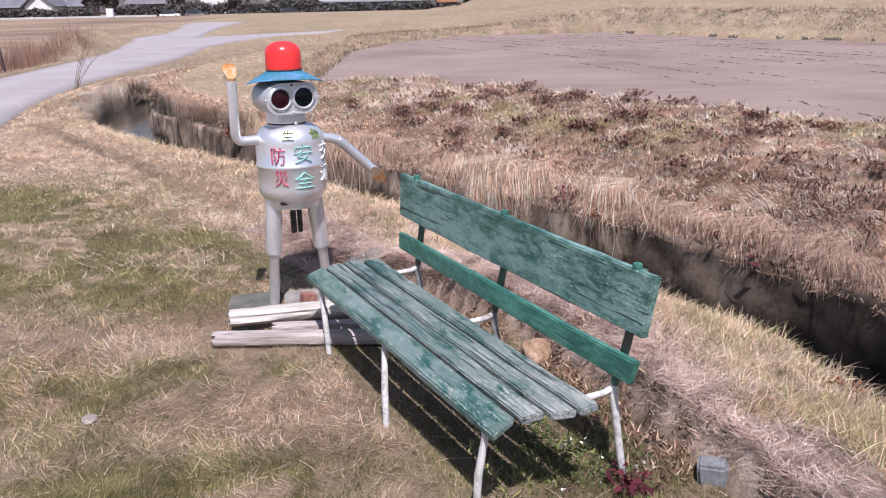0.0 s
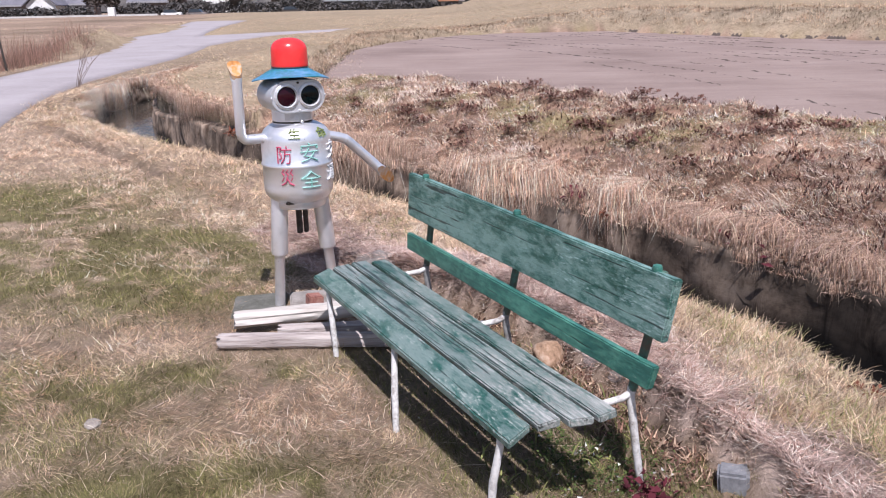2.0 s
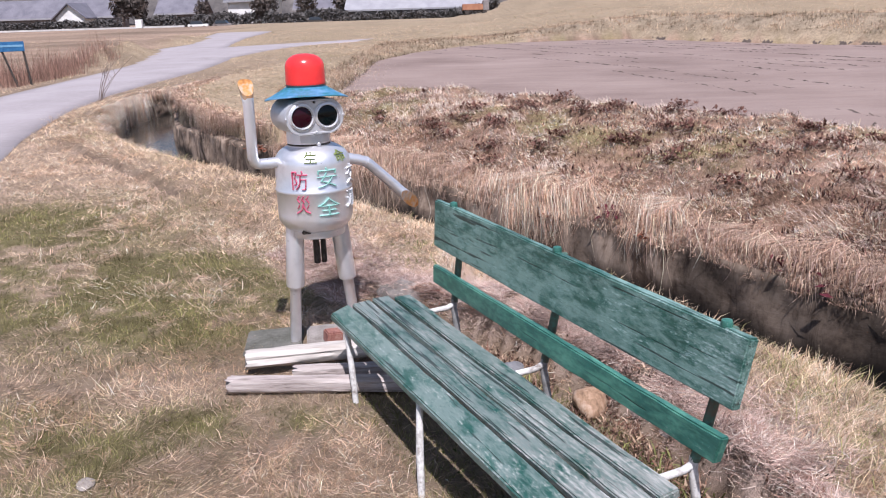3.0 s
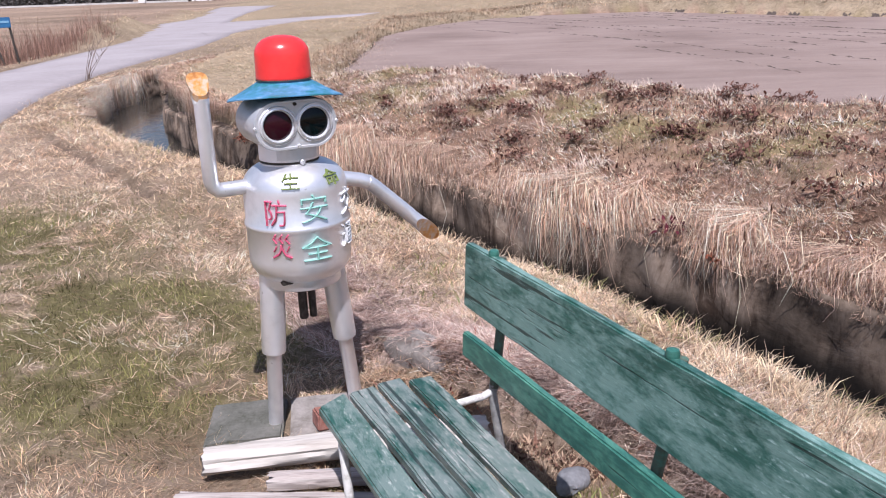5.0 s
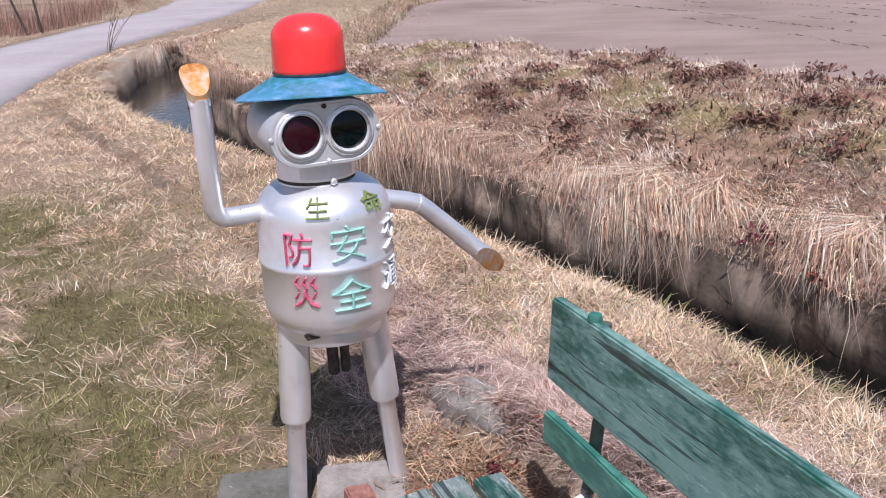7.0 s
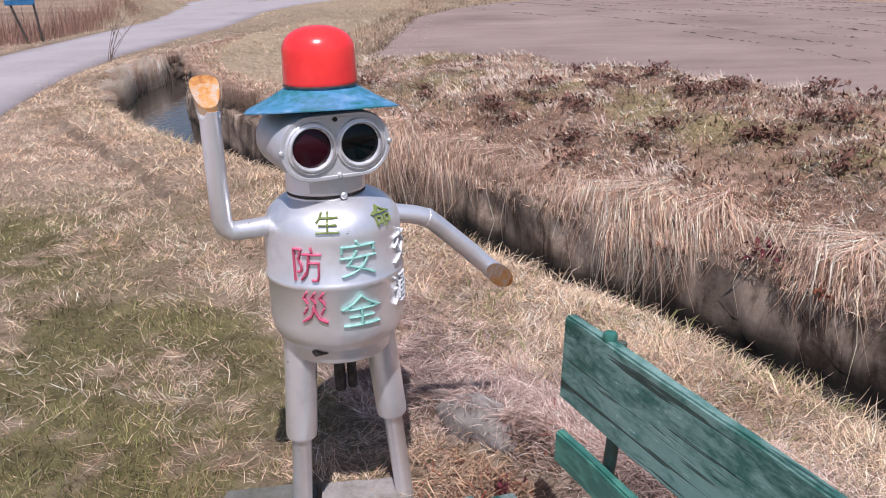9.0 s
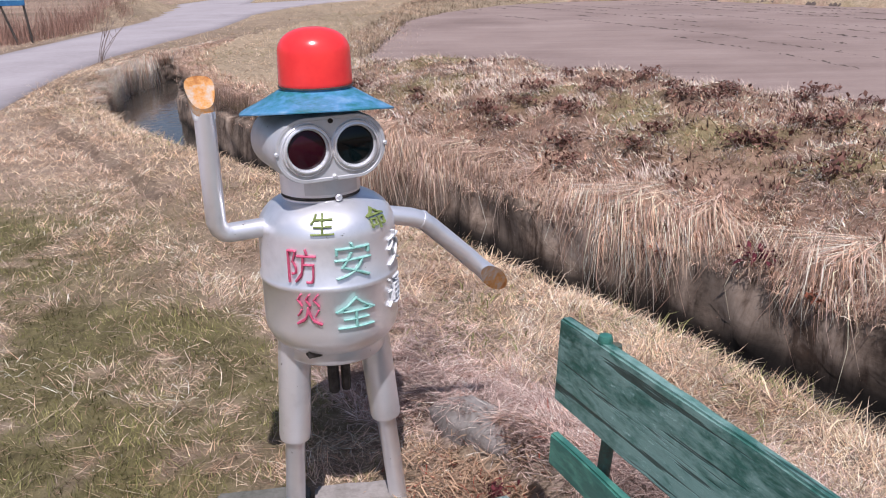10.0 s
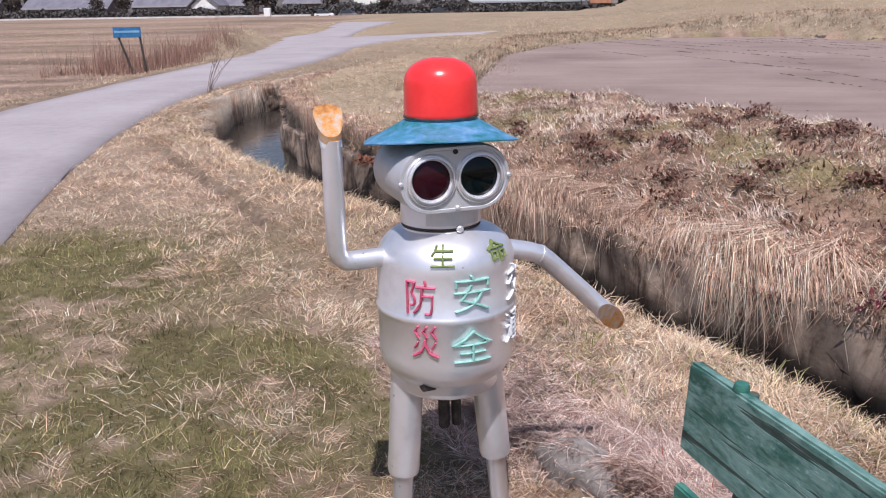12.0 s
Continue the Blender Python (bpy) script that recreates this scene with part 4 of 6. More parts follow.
# ---------------- the bench ----------------
def garden_bench():
    root = empty("bench", Matrix.Translation((-0.029, 3.795, -0.005)) @ Matrix.Rotation(-1.104, 4, "Z"))
    # seat planks: front edge v, back edge v, heights, ends
    planks = [(-0.503, -0.420, 0.312, 0.343, 0.020, 1.790), (-0.408, -0.328, 0.348, 0.350, 0.035, 1.800),
              (-0.315, -0.236, 0.350, 0.349, 0.020, 1.822), (-0.222, -0.145, 0.348, 0.345, 0.045, 1.842)]
    for i, (v0, v1, z0, z1, u0, u1) in enumerate(planks):
        th = 0.028
        c = []
        for u, du in ((u0, 0.0), (u1, 0.014 * ((i % 3) - 1))):
            c += [(u, v0, z0), (u + du, v1, z1), (u + du, v1, z1 - th), (u, v0, z0 - th)]
        part("seat_plank", board(c, 26, 0.005, 0.0022, i * 7.3), PAINT_SLAT_WORN if i == 0 else PAINT_SEAT, root, "worn green plank, grey wood showing")
    c = []
    for top_u, bot_u in ((0.014, 0.005), (1.885, 1.85)):
        c += [(top_u, 0.002, 0.747), (top_u, 0.031, 0.745), (bot_u, 0.020, 0.536), (bot_u, -0.009, 0.538)]
    part("back_board", board(c, 26, 0.005, 0.002, 31.0), PAINT_BACK, root, "wide faded green backrest board")
    c = []
    for top_u, bot_u in ((0.002, 0.004), (1.828, 1.806)):
        c += [(top_u, -0.014, 0.452), (top_u, 0.014, 0.45), (bot_u, 0.010, 0.366), (bot_u, -0.018, 0.367)]
    part("back_slat", board(c, 26, 0.005, 0.002, 47.0), PAINT_SLAT, root, "narrow green backrest slat")
    for i, (u, ut, uf) in enumerate(((0.175, 0.169, 0.2), (0.915, 0.976, 0.95), (1.705, 1.783, 1.734))):
        bm = bmesh.new()
        foot = ((0.25, -0.488), (1.026, -0.534), (1.69, -0.51))[i]
        tube(bm, [(u, -0.480, 0.300), (u + 0.01, -0.487, 0.26), (foot[0] * 0.6 + u * 0.4, foot[1] * 0.6 - 0.195, 0.13), (foot[0], foot[1], -0.05)], [0.0115, 0.012, 0.0135, 0.012], 14)
        part("front_leg", bm, WHITE_PIPE, root, "white painted pipe leg, flaking")
        bm = bmesh.new()
        tube(bm, [(u, -0.44, 0.298), (u, -0.2, 0.298), (u, -0.03, 0.302), (u, 0.0, 0.312)], 0.0115, 14)
        part("seat_rail", bm, WHITE_PIPE, root, "white pipe under the seat")
        bm = bmesh.new()
        tube(bm, [(uf, 0.045, -0.05), (uf * 0.5 + u * 0.5, 0.02, 0.14), (u, 0.004, 0.30), (u, 0.008, 0.335)], [0.0125, 0.0135, 0.014, 0.014], 14)
        part("rear_leg", bm, WHITE_PIPE if i == 2 else GREY_PIPE, root, "white painted pipe leg, flaking" if i == 2 else "dull grey pipe leg, paint worn off")
        bm = bmesh.new()
        tube(bm, [(u, 0.008, 0.325), (u * 0.75 + ut * 0.25, 0.024, 0.42), (u * 0.5 + ut * 0.5, 0.042, 0.55), (ut, 0.047, 0.735)], [0.015, 0.015, 0.015, 0.0135], 14)
        post = part("back_post", bm, GREEN_PIPE, root, "green pipe upright")
        bm = bmesh.new()
        lathe(bm, [(0.010, 0.742), (0.0155, 0.744), (0.0165, 0.753), (0.0135, 0.762), (0.005, 0.765)], (ut, 0.020), 20)
        part("cap", bm, PAINT_SLAT, post, "green knob cap")
    return tagged(root, "weathered green wooden park bench on white pipe legs", "bench")


garden_bench()

# ---------------- timber, slabs and stones round the figure ----------------
def split_log(name, p0, p1, w, h, mat, label, seed, flat=0.3):
    bm = bmesh.new()
    a, b = Vector(p0), Vector(p1)
    d = (b - a).normalized()
    sidev = Vector((-d.y, d.x, 0))
    n, seg = 30, 30
    cracks = [(int(5 + 9 * k + 3 * noise.noise(Vector((seed, k, 0)))), 0.16 + 0.1 * noise.noise(Vector((seed, 0, k * 3.1)))) for k in range(3)]
    rings = []
    for i in range(n + 1):
        c = a.lerp(b, i / n)
        ring = []
        for k in range(seg):
            t = 2 * math.pi * k / seg
            cx, cz = math.cos(t), math.sin(t)
            cx, cz = math.copysign(abs(cx) ** 0.7, cx), math.copysign(abs(cz) ** 0.7, cz)
            nn = noise.noise(Vector((i * 0.13, k * 0.42, seed))) * 0.14 + noise.noise(Vector((i * 0.5, k * 1.1, seed + 4))) * 0.06
            for at_, deep in cracks:
                if k == (at_ + round(1.2 * noise.noise(Vector((i * 0.18, at_, seed))))) % seg:
                    nn -= deep * (0.6 + 0.6 * noise.noise(Vector((i * 0.3, at_ * 2.0, seed))))
            ring.append(bm.verts.new(c + sidev * cx * w * (1 + nn) + Vector((0, 0, 1)) * cz * h * (1 + nn) + d * (0.035 * noise.noise(Vector((k * 0.45, seed, i * 1.0))) if i in (0, n) else 0)))
        rings.append(ring)
    for r0, r1 in zip(rings, rings[1:]):
        for k in range(seg):
            bm.faces.new((r0[k], r0[(k + 1) % seg], r1[(k + 1) % seg], r1[k]))
    bm.faces.new(rings[0][::-1])
    bm.faces.new(rings[-1])
    origin = (a + b) / 2
    m = Matrix.Translation(origin) @ Matrix.Rotation(math.atan2(d.y, d.x), 4, "Z")
    inv_ = m.inverted()
    for v in bm.verts:
        v.co = inv_ @ v.co
    ob = part(name, bm, mat)
    ob.matrix_world = m
    return tagged(ob, label, "timber", "old timbers at the figure's feet")


split_log("timber", (-0.89, 3.695, 0.042), (0.03, 3.84, 0.07), 0.05, 0.038, OLD_WOOD, "pale weathered split log lying on the grass", 1.0)
split_log("timber", (-0.66, 3.61, 0.018), (0.02, 3.66, 0.022), 0.03, 0.026, GREY_WOOD, "thin grey weathered batten on the ground", 5.0)
split_log("timber", (-0.915, 3.485, 0.018), (-0.13, 3.46, 0.026), 0.036, 0.034, GREY_WOOD, "squared grey timber half sunk in turf", 9.0)


def slab(name, cx, cy, w, dpt, z, rot, mat, label, seed, th=0.05):
    c = []
    for x in (-w / 2, w / 2):
        c += [(x, -dpt / 2, th / 2), (x, dpt / 2, th / 2), (x, dpt / 2, -th / 2), (x, -dpt / 2, -th / 2)]
    ob = part(name, board(c, 8, 0.008, 0.004, seed), mat)
    ob.matrix_world = pose(cx, cy, z - th / 2, 1.5, -1, rot)
    return tagged(ob, label, "slab")


slab("paving_slab", -0.845, 4.05, 0.28, 0.30, 0.0, 8, CONCRETE, "mossy grey paving slab under the robot's foot", 3.0)
slab("paving_slab", -0.56, 4.09, 0.26, 0.29, 0.003, 12, PALE_SLAB, "broken grey stone slab under the robot's foot", 8.0)
brick = part("brick", board([(x, y, z) for x in (-0.038, 0.038) for y, z in ((-0.04, 0.03), (0.04, 0.03), (0.04, -0.03), (-0.04, -0.03))], 4, 0.006, 0.002, 2.0), BRICK)
brick.matrix_world = pose(-0.545, 4.0, 0.03, 0, 4, 25)
tagged(brick, "broken piece of red brick between slabs", "brick")

for x, y, r, sq, mat, lab, cat, sd in ((0.595, 3.26, 0.082, (1.15, 0.8, 0.75), STONE, "rounded brown field stone behind the bench", "stone", 2.0),
                                       (-1.22, 2.74, 0.035, (1.2, 0.9, 0.35), PALE_STONE, "small pale stone sunk in the lawn", "stone", 12.0),
                                       (0.30, 3.62, 0.06, (1.2, 0.8, 0.6), GREY_STONE, "small grey stone behind the bench", "stone", 15.0)):
    st = part("stone", stone(r, sd, 3, 0, sq), mat)
    zz = float(land(np.array([x]), np.array([y]))[0][0])
    st.matrix_world = pose(x, y, zz + r * sq[2] * 0.6, 0, 0, sd * 40)
    tagged(st, lab, cat, "stones by the bench")

block = part("stone_block", board([(x, y, z) for x in (-0.05, 0.05) for y, z in ((-0.04, 0.05), (0.04, 0.045), (0.042, -0.05), (-0.043, -0.05))], 5, 0.01, 0.005, 4.0), GREY_STONE)
block.matrix_world = pose(1.08, 2.23, float(land(np.array([1.08]), np.array([2.23]))[0][0]) + 0.03, 6, -4, -20)
tagged(block, "grey squarish stone block at the old edging", "stone", "stones by the bench")

# ---------------- old edging along the ditch strip ----------------
edge_stone = part("edging_stone", stone(0.12, 4.4, 3, 0, (1.7, 0.75, 0.8), 0.3), PALE_SLAB)
edge_stone.matrix_world = pose(-0.2, 4.47, 0.045, 4, 3, -42)
tagged(edge_stone, "grey edging stone half buried in matted straw", "edging", "old edging of the ditch strip")
for p0, p1, w_, lab, sd in (((0.53, 3.72, 0.02), (1.06, 2.60, 0.02), 0.045, "grey old edging log half sunk behind bench", 25.0),
                            ((1.09, 2.48, 0.02), (1.39, 1.54, 0.01), 0.045, "grey old edging log half sunk in straw", 29.0),
                            ((-2.73, 8.02, -0.035), (-3.7, 9.24, -0.03), 0.045, "weathered edging timber sunk in the turf", 33.0),
                            ((-3.8, 9.36, -0.035), (-4.85, 10.72, -0.035), 0.04, "weathered edging timber sunk in the turf", 37.0)):
    ob = split_log("edging_log", p0, p1, w_, w_ * 0.9, GREY_WOOD, lab, sd)
    tagged(ob, category="edging", group="old edging of the ditch strip")

# ---------------- grass and weeds ----------------
STRAW_C = np.array([[0.56, 0.45, 0.33], [0.66, 0.55, 0.42], [0.48, 0.36, 0.265], [0.36, 0.245, 0.175], [0.62, 0.5, 0.42]])
GREEN_C = np.array([[0.185, 0.175, 0.065], [0.25, 0.225, 0.105], [0.145, 0.142, 0.048]])
ROOT_C = np.array([[0.62, 0.51, 0.45], [0.5, 0.39, 0.34], [0.7, 0.6, 0.53], [0.33, 0.22, 0.18]])


def blades(name, pos, az, lean, length, width, tint, droop, label, category, mat):
    """Many grass blades in one mesh, each of two tapering pieces."""
    n = len(pos)
    roll = rng.uniform(-0.5, 0.5, n)
    hd = np.stack([np.cos(az), np.sin(az), np.zeros(n)], 1)
    up = np.array([0, 0, 1.0])
    d1 = hd * np.sin(lean)[:, None] + up * np.cos(lean)[:, None]
    l2 = lean + droop
    az2 = az + rng.normal(0, 0.35, n)
    hd2 = np.stack([np.cos(az2), np.sin(az2), np.zeros(n)], 1)
    d2 = hd2 * np.sin(l2)[:, None] + up * np.cos(l2)[:, None]
    sd = np.stack([-np.sin(az), np.cos(az), np.zeros(n)], 1) * np.cos(roll)[:, None] + np.cross(d1, np.stack([-np.sin(az), np.cos(az), np.zeros(n)], 1)) * np.sin(roll)[:, None]
    sd = sd * width[:, None]
    mid = pos + d1 * (length * 0.55)[:, None]
    tip = mid + d2 * (length * 0.45)[:, None]
    v = np.stack([pos - sd, pos + sd, mid - sd * 0.8, mid + sd * 0.8, tip], 1).reshape(-1, 3)
    b = np.arange(n) * 5
    q = np.stack([b, b + 1, b + 3, b + 2], 1)
    t = np.stack([b + 2, b + 3, b + 4], 1)
    ob = mesh_np(name, v, q, t, [mat], False, np.repeat(tint, 5, 0))
    return tagged(ob, label, category, kind="stuff")


def thatch(name, pos, az, lean, length, width, tint, label, category, mat):
    """Very many fine blades in one mesh, each a single sliver."""
    n = len(pos)
    hd = np.stack([np.cos(az), np.sin(az), np.zeros(n)], 1)
    d1 = hd * np.sin(lean)[:, None] + np.array([0, 0, 1.0]) * np.cos(lean)[:, None]
    sd = np.stack([-np.sin(az), np.cos(az), rng.uniform(-0.5, 0.5, n)], 1) * width[:, None]
    v = np.stack([pos - sd, pos + sd, pos + d1 * length[:, None]], 1).reshape(-1, 3)
    ob = mesh_np(name, v, None, np.arange(n * 3).reshape(n, 3), [mat], False, np.repeat(tint, 3, 0))
    return tagged(ob, label, category, kind="stuff")


def fan(n, r0, r1, a0, a1, cx=0.0, cy=0.2):
    """Scattered points in a fan of ground, thinning with distance."""
    r = r0 * (r1 / r0) ** rng.random(n)
    a = np.radians(rng.uniform(a0, a1, n))
    return cx + r * np.cos(a), cy + r * np.sin(a), r


def straw_tint(n, jitter=0.12):
    c = STRAW_C[rng.integers(0, len(STRAW_C), n)]
    return c * rng.uniform(1 - jitter, 1 + jitter, (n, 1))


# lawn: mown thatch, straw over green
x, y, r = fan(740000, 1.3, 17, 22, 158)
z, d, e, f, road, rf = land(x, y)
rn = side_of(ROAD_NEAR, x, y)
hw = half_width(y)
ee = e_edge(x, y)
# blades are thinned along the painted dark band
shade_band = (ee > np.where(y < 5, -0.11, -0.06)) & (ee < 0.02) & ((y < 3.3) | ((y > 7.6) & (y < 10.8))) & (vnoise(x, y, 0.28, 4) > 0.42)
ok = ~(shade_band & (rng.random(len(x)) < 0.85)) & (d < -hw - 0.02) & (rn > -0.1 * vnoise(x, y, 0.4, 2)) & (rf > 0)
ok &= ~((x > -0.98) & (x < -0.44) & (y > 3.91) & (y < 4.23))
x, y, z, r, d = x[ok], y[ok], z[ok], r[ok], d[ok]
n = len(x)
n2 = fbm(x, y, 0.4, 2)
greenness = greenery(x, y, d)
under = (np.abs((x - 0.30) * 0.9 + (y - 2.95) * 0.44) < 0.42) & (y > 1.9) & (y < 3.6)
greenness = np.where(under, 0.85, greenness)
isg = rng.random(n) < greenness * 0.88
bare = np.maximum.reduce([sstep(0.5, 0.72, n2) * 0.65, 0.75 * np.exp(-((x + 0.45) / 0.4) ** 2 - ((y - 2.85) / 0.35) ** 2), 0.7 * np.exp(-((x + 1.1) / 0.6) ** 2 - ((y - 3.75) / 0.25) ** 2)])
tint = np.where(isg[:, None], GREEN_C[rng.integers(0, 3, n)] * rng.uniform(0.8, 1.25, (n, 1)), straw_tint(n))
brownish = np.array([0.47, 0.32, 0.225])
tint = np.where((rng.random(n) < bare)[:, None] & ~isg[:, None], brownish * rng.uniform(0.7, 1.2, (n, 1)), tint)
ee = e_edge(x, y)
strip = (ee > 0.0) & (d > -1.6)
pale = sstep(3.9, 5.2, y) * sstep(-3.2, -0.8, ee) * (1 - greenness)
tint = np.where(isg[:, None], tint, tint * (1 + 0.34 * pale[:, None]) * np.array([1.0, 0.985, 0.9]))
mat_zone = (ee > 0.0) & (ee < 0.06 + 0.34 * vnoise(x, y, 0.3, 5)) & (y < 5.3)
tint = np.where(mat_zone[:, None], ROOT_C[rng.integers(0, 4, n)] * rng.uniform(0.5, 1.15, (n, 1)) * (0.45 + 0.75 * sstep(0.3, 0.65, fbm(x, y, 0.2, 3)))[:, None], tint)
isg &= ~mat_zone
lean = np.where(isg, rng.uniform(0.3, 1.25, n), np.where(mat_zone, rng.uniform(1.3, 1.57, n), rng.uniform(0.95, 1.55, n)))
tint = tint * ((0.74 + 0.6 * sstep(0.3, 0.7, fbm(x, y, 0.16, 5))) * np.interp(y, [2.4, 4.4], [0.86, 1.0]))[:, None]
length = np.where(isg, rng.uniform(0.018, 0.05, n), 0.02 + 0.075 * rng.random(n) ** 1.4) * (0.8 + 0.05 * r) * np.where(strip & ~mat_zone, 1.3, 1.0) * (0.6 + 0.8 * n2)
width = (0.0005 + 0.00017 * r) * rng.uniform(0.6, 1.4, n) * np.where(isg, 1.25, 1.0)
az = rng.uniform(0, 2 * np.pi, n) * 0.6 + 5 * vnoise(x, y, 0.35, 1) * np.pi
thatch("lawn_grass", np.stack([x, y, z - 0.002], 1), az, lean, length, width, tint,
       "mown lawn of matted straw with green patches", "grass", STRAW)

# stalks lying loose on the lawn and strip
x, y, r = fan(1300, 1.3, 9, 25, 155)
z, d, e, f, road, rf = land(x, y)
ok = (d < -half_width(y)) & (side_of(ROAD_NEAR, x, y) > 0.1)
x, y, z, r = x[ok], y[ok], z[ok], r[ok]
n = len(x)
blades("loose_straw", np.stack([x, y, z + 0.008], 1), rng.uniform(0, 6.28, n), rng.uniform(1.38, 1.56, n), rng.uniform(0.07, 0.2, n), (0.0006 + 0.00016 * r),
       np.clip(straw_tint(n) * 1.1, 0, 0.8), rng.uniform(-0.05, 0.1, n), "long pale loose straw stalks lying about", "straw", STRAW)

# the strip by the ditch: longer pale straw, bending over the lip
x, y, r = fan(210000, 1.5, 15, 20, 125)
z, d, e, f, road, rf = land(x, y)
hw = half_width(y)
ok = (d < -hw + 0.02) & (d > -hw - 0.75 - 0.35 * (y < 6)) & (rng.random(len(x)) < sstep(-1.25, -0.1, d + hw) * 0.9 + 0.1)
ok &= (e_edge(x, y) > 0.02 + 0.34 * vnoise(x, y, 0.3, 5)) | (y > 5.4)
x, y, z, r, d, hw = x[ok], y[ok], z[ok], r[ok], d[ok], hw[ok]
n = len(x)
lip = sstep(-0.22, 0.0, d + hw)
clump = fbm(x, y, 0.3, 3)
az = np.where(rng.random(n) < 0.15 + 0.4 * lip, 0.55 + rng.normal(0, 0.6, n), rng.uniform(0, 6.28, n))
tint = straw_tint(n) * (0.7 + 0.7 * clump[:, None]) * np.array([0.9, 0.89, 0.8]) * (0.55 + 0.6 * sstep(0.3, 0.6, fbm(x, y, 0.14, 0)))[:, None]
yg = rng.random(n) < 0.45 * sstep(0.42, 0.62, fbm(x, y, 0.5, 0))
tint = np.where(yg[:, None], np.array([0.27, 0.26, 0.11]), tint)
blades("strip_grass", np.stack([x, y, z - 0.004], 1), az, rng.uniform(0.6, 1.5, n), rng.uniform(0.035, 0.15, n) * (0.6 + 0.8 * clump), (0.0007 + 0.00026 * r) * rng.uniform(0.6, 1.3, n),
       np.clip(tint, 0, 0.8), rng.uniform(0.1, 0.9, n), "thick pale straw on the ditch's near lip", "grass", STRAW)

# matted straw over the old edging and the strip behind it, combed by wind and rain
k_ = rng.random(105000)
line = resample([(-1.1, 5.75), (-0.7, 5.1), (-0.46, 4.7), (-0.3, 4.54), (0.46, 3.76), (0.76, 3.2), (1.05, 2.5), (1.2, 2.0), (1.5, 1.0)], 0.02)
ii = (k_ * (len(line) - 1)).astype(int)
off = (rng.gamma(2.0, 0.11, len(ii)) - 0.05) * np.interp(line[ii, 1], [2.0, 3.2, 4.0], [0.55, 0.7, 1.0]) - 0.2 * rng.random(len(ii)) * sstep(4.5, 4.8, line[ii, 1])
x, y = line[ii, 0] + 0.77 * off + rng.normal(0, 0.02, len(ii)), line[ii, 1] + 0.64 * off + rng.normal(0, 0.02, len(ii))
z, d = land(x, y)[:2]
ok = (vnoise(x, y, 0.16, 2) > 0.2) & (d < -half_width(y) - 0.05) & (rng.random(len(x)) < 0.3 + 0.7 * sstep(2.4, 3.4, y))
x, y, z, off = x[ok], y[ok], z[ok], off[ok]
n = len(x)
z = z + rng.uniform(0.0, 0.03, n) * (off > -0.02)
flow = np.arctan2(-0.64, -0.77) + 5.0 * (vnoise(x, y, 0.3, 2) - 0.5) + 5.0 * (vnoise(x, y, 0.09, 4) - 0.5)
az = np.where(rng.random(n) < 0.65, flow + rng.normal(0, 0.6, n), rng.uniform(0, 6.28, n))
tint = ROOT_C[rng.integers(0, 4, n)] * rng.uniform(0.65, 1.2, (n, 1)) * np.array([1.1, 1.03, 1.03]) * (0.7 + 0.55 * sstep(0.3, 0.6, vnoise(x, y, 0.09, 5)))[:, None]
r = np.hypot(x, y)
blades("edging_straw", np.stack([x, y, z], 1), az, rng.uniform(1.0, 1.5, n), rng.uniform(0.03, 0.12, n) * np.interp(y, [2.6, 3.8], [0.7, 1.0]), (0.0004 + 0.00013 * r) * rng.uniform(0.6, 1.4, n), np.clip(tint, 0, 0.85),
       rng.uniform(0.0, 0.6, n), "greyish pink matted straw over the old edging", "straw", STRAW)

# fluffy straw standing in tufts on the lawn, thick towards the ditch and round the figure
x, y, r = fan(720000, 2.3, 19, 40, 150)
z, d, e, f, road, rf = land(x, y)
hw = half_width(y)
g_here = greenery(x, y, d)
near_figure = np.exp(-((x + 0.6) / 0.75) ** 2 - ((y - 4.45) / 0.6) ** 2)
heap = 0.55 * vnoise(x, y, 0.16, 3) + 0.45 * vnoise(x, y, 0.5, 1)
thick = np.maximum.reduce([sstep(-3.6, -1.0, d + hw) * sstep(3.9, 5.0, y), 0.9 * near_figure, 0.5 * sstep(0.0, 0.1, e_edge(x, y)), 0.35 * sstep(4.5, 6.0, y), 0.16 + 0 * x]) * (1 - 0.75 * g_here)
ok = (d < -hw - 0.03) & (side_of(ROAD_NEAR, x, y) > 0.12) & (rng.random(len(x)) < thick * (0.25 + 0.75 * sstep(0.36, 0.58, heap)))
ok &= ~((x > -0.98) & (x < -0.43) & (y > 3.9) & (y < 4.24)) & ~((np.abs((x - 0.30) * 0.9 + (y - 2.95) * 0.44) < 0.42) & (y < 3.6))
x, y, z, r, d, heap = x[ok], y[ok], z[ok], r[ok], d[ok], heap[ok]
n = len(x)
flow = 9.0 * vnoise(x, y, 0.3, 0) + 3.0 * vnoise(x, y, 0.11, 2)
az = np.where(rng.random(n) < 0.7, flow + rng.normal(0, 0.5, n), rng.uniform(0, 6.28, n))
tint = straw_tint(n, 0.25) * (0.7 + 0.8 * sstep(0.35, 0.7, heap)[:, None]) * np.array([1.1, 1.02, 1.01])
rust_ = rng.random(n) < 0.75 * np.exp(-((x + 0.2) / 0.16) ** 2 - ((y - 4.2) / 0.25) ** 2)
tint = np.where(rust_[:, None], np.array([0.5, 0.33, 0.19]) * rng.uniform(0.6, 1.2, (n, 1)), tint)
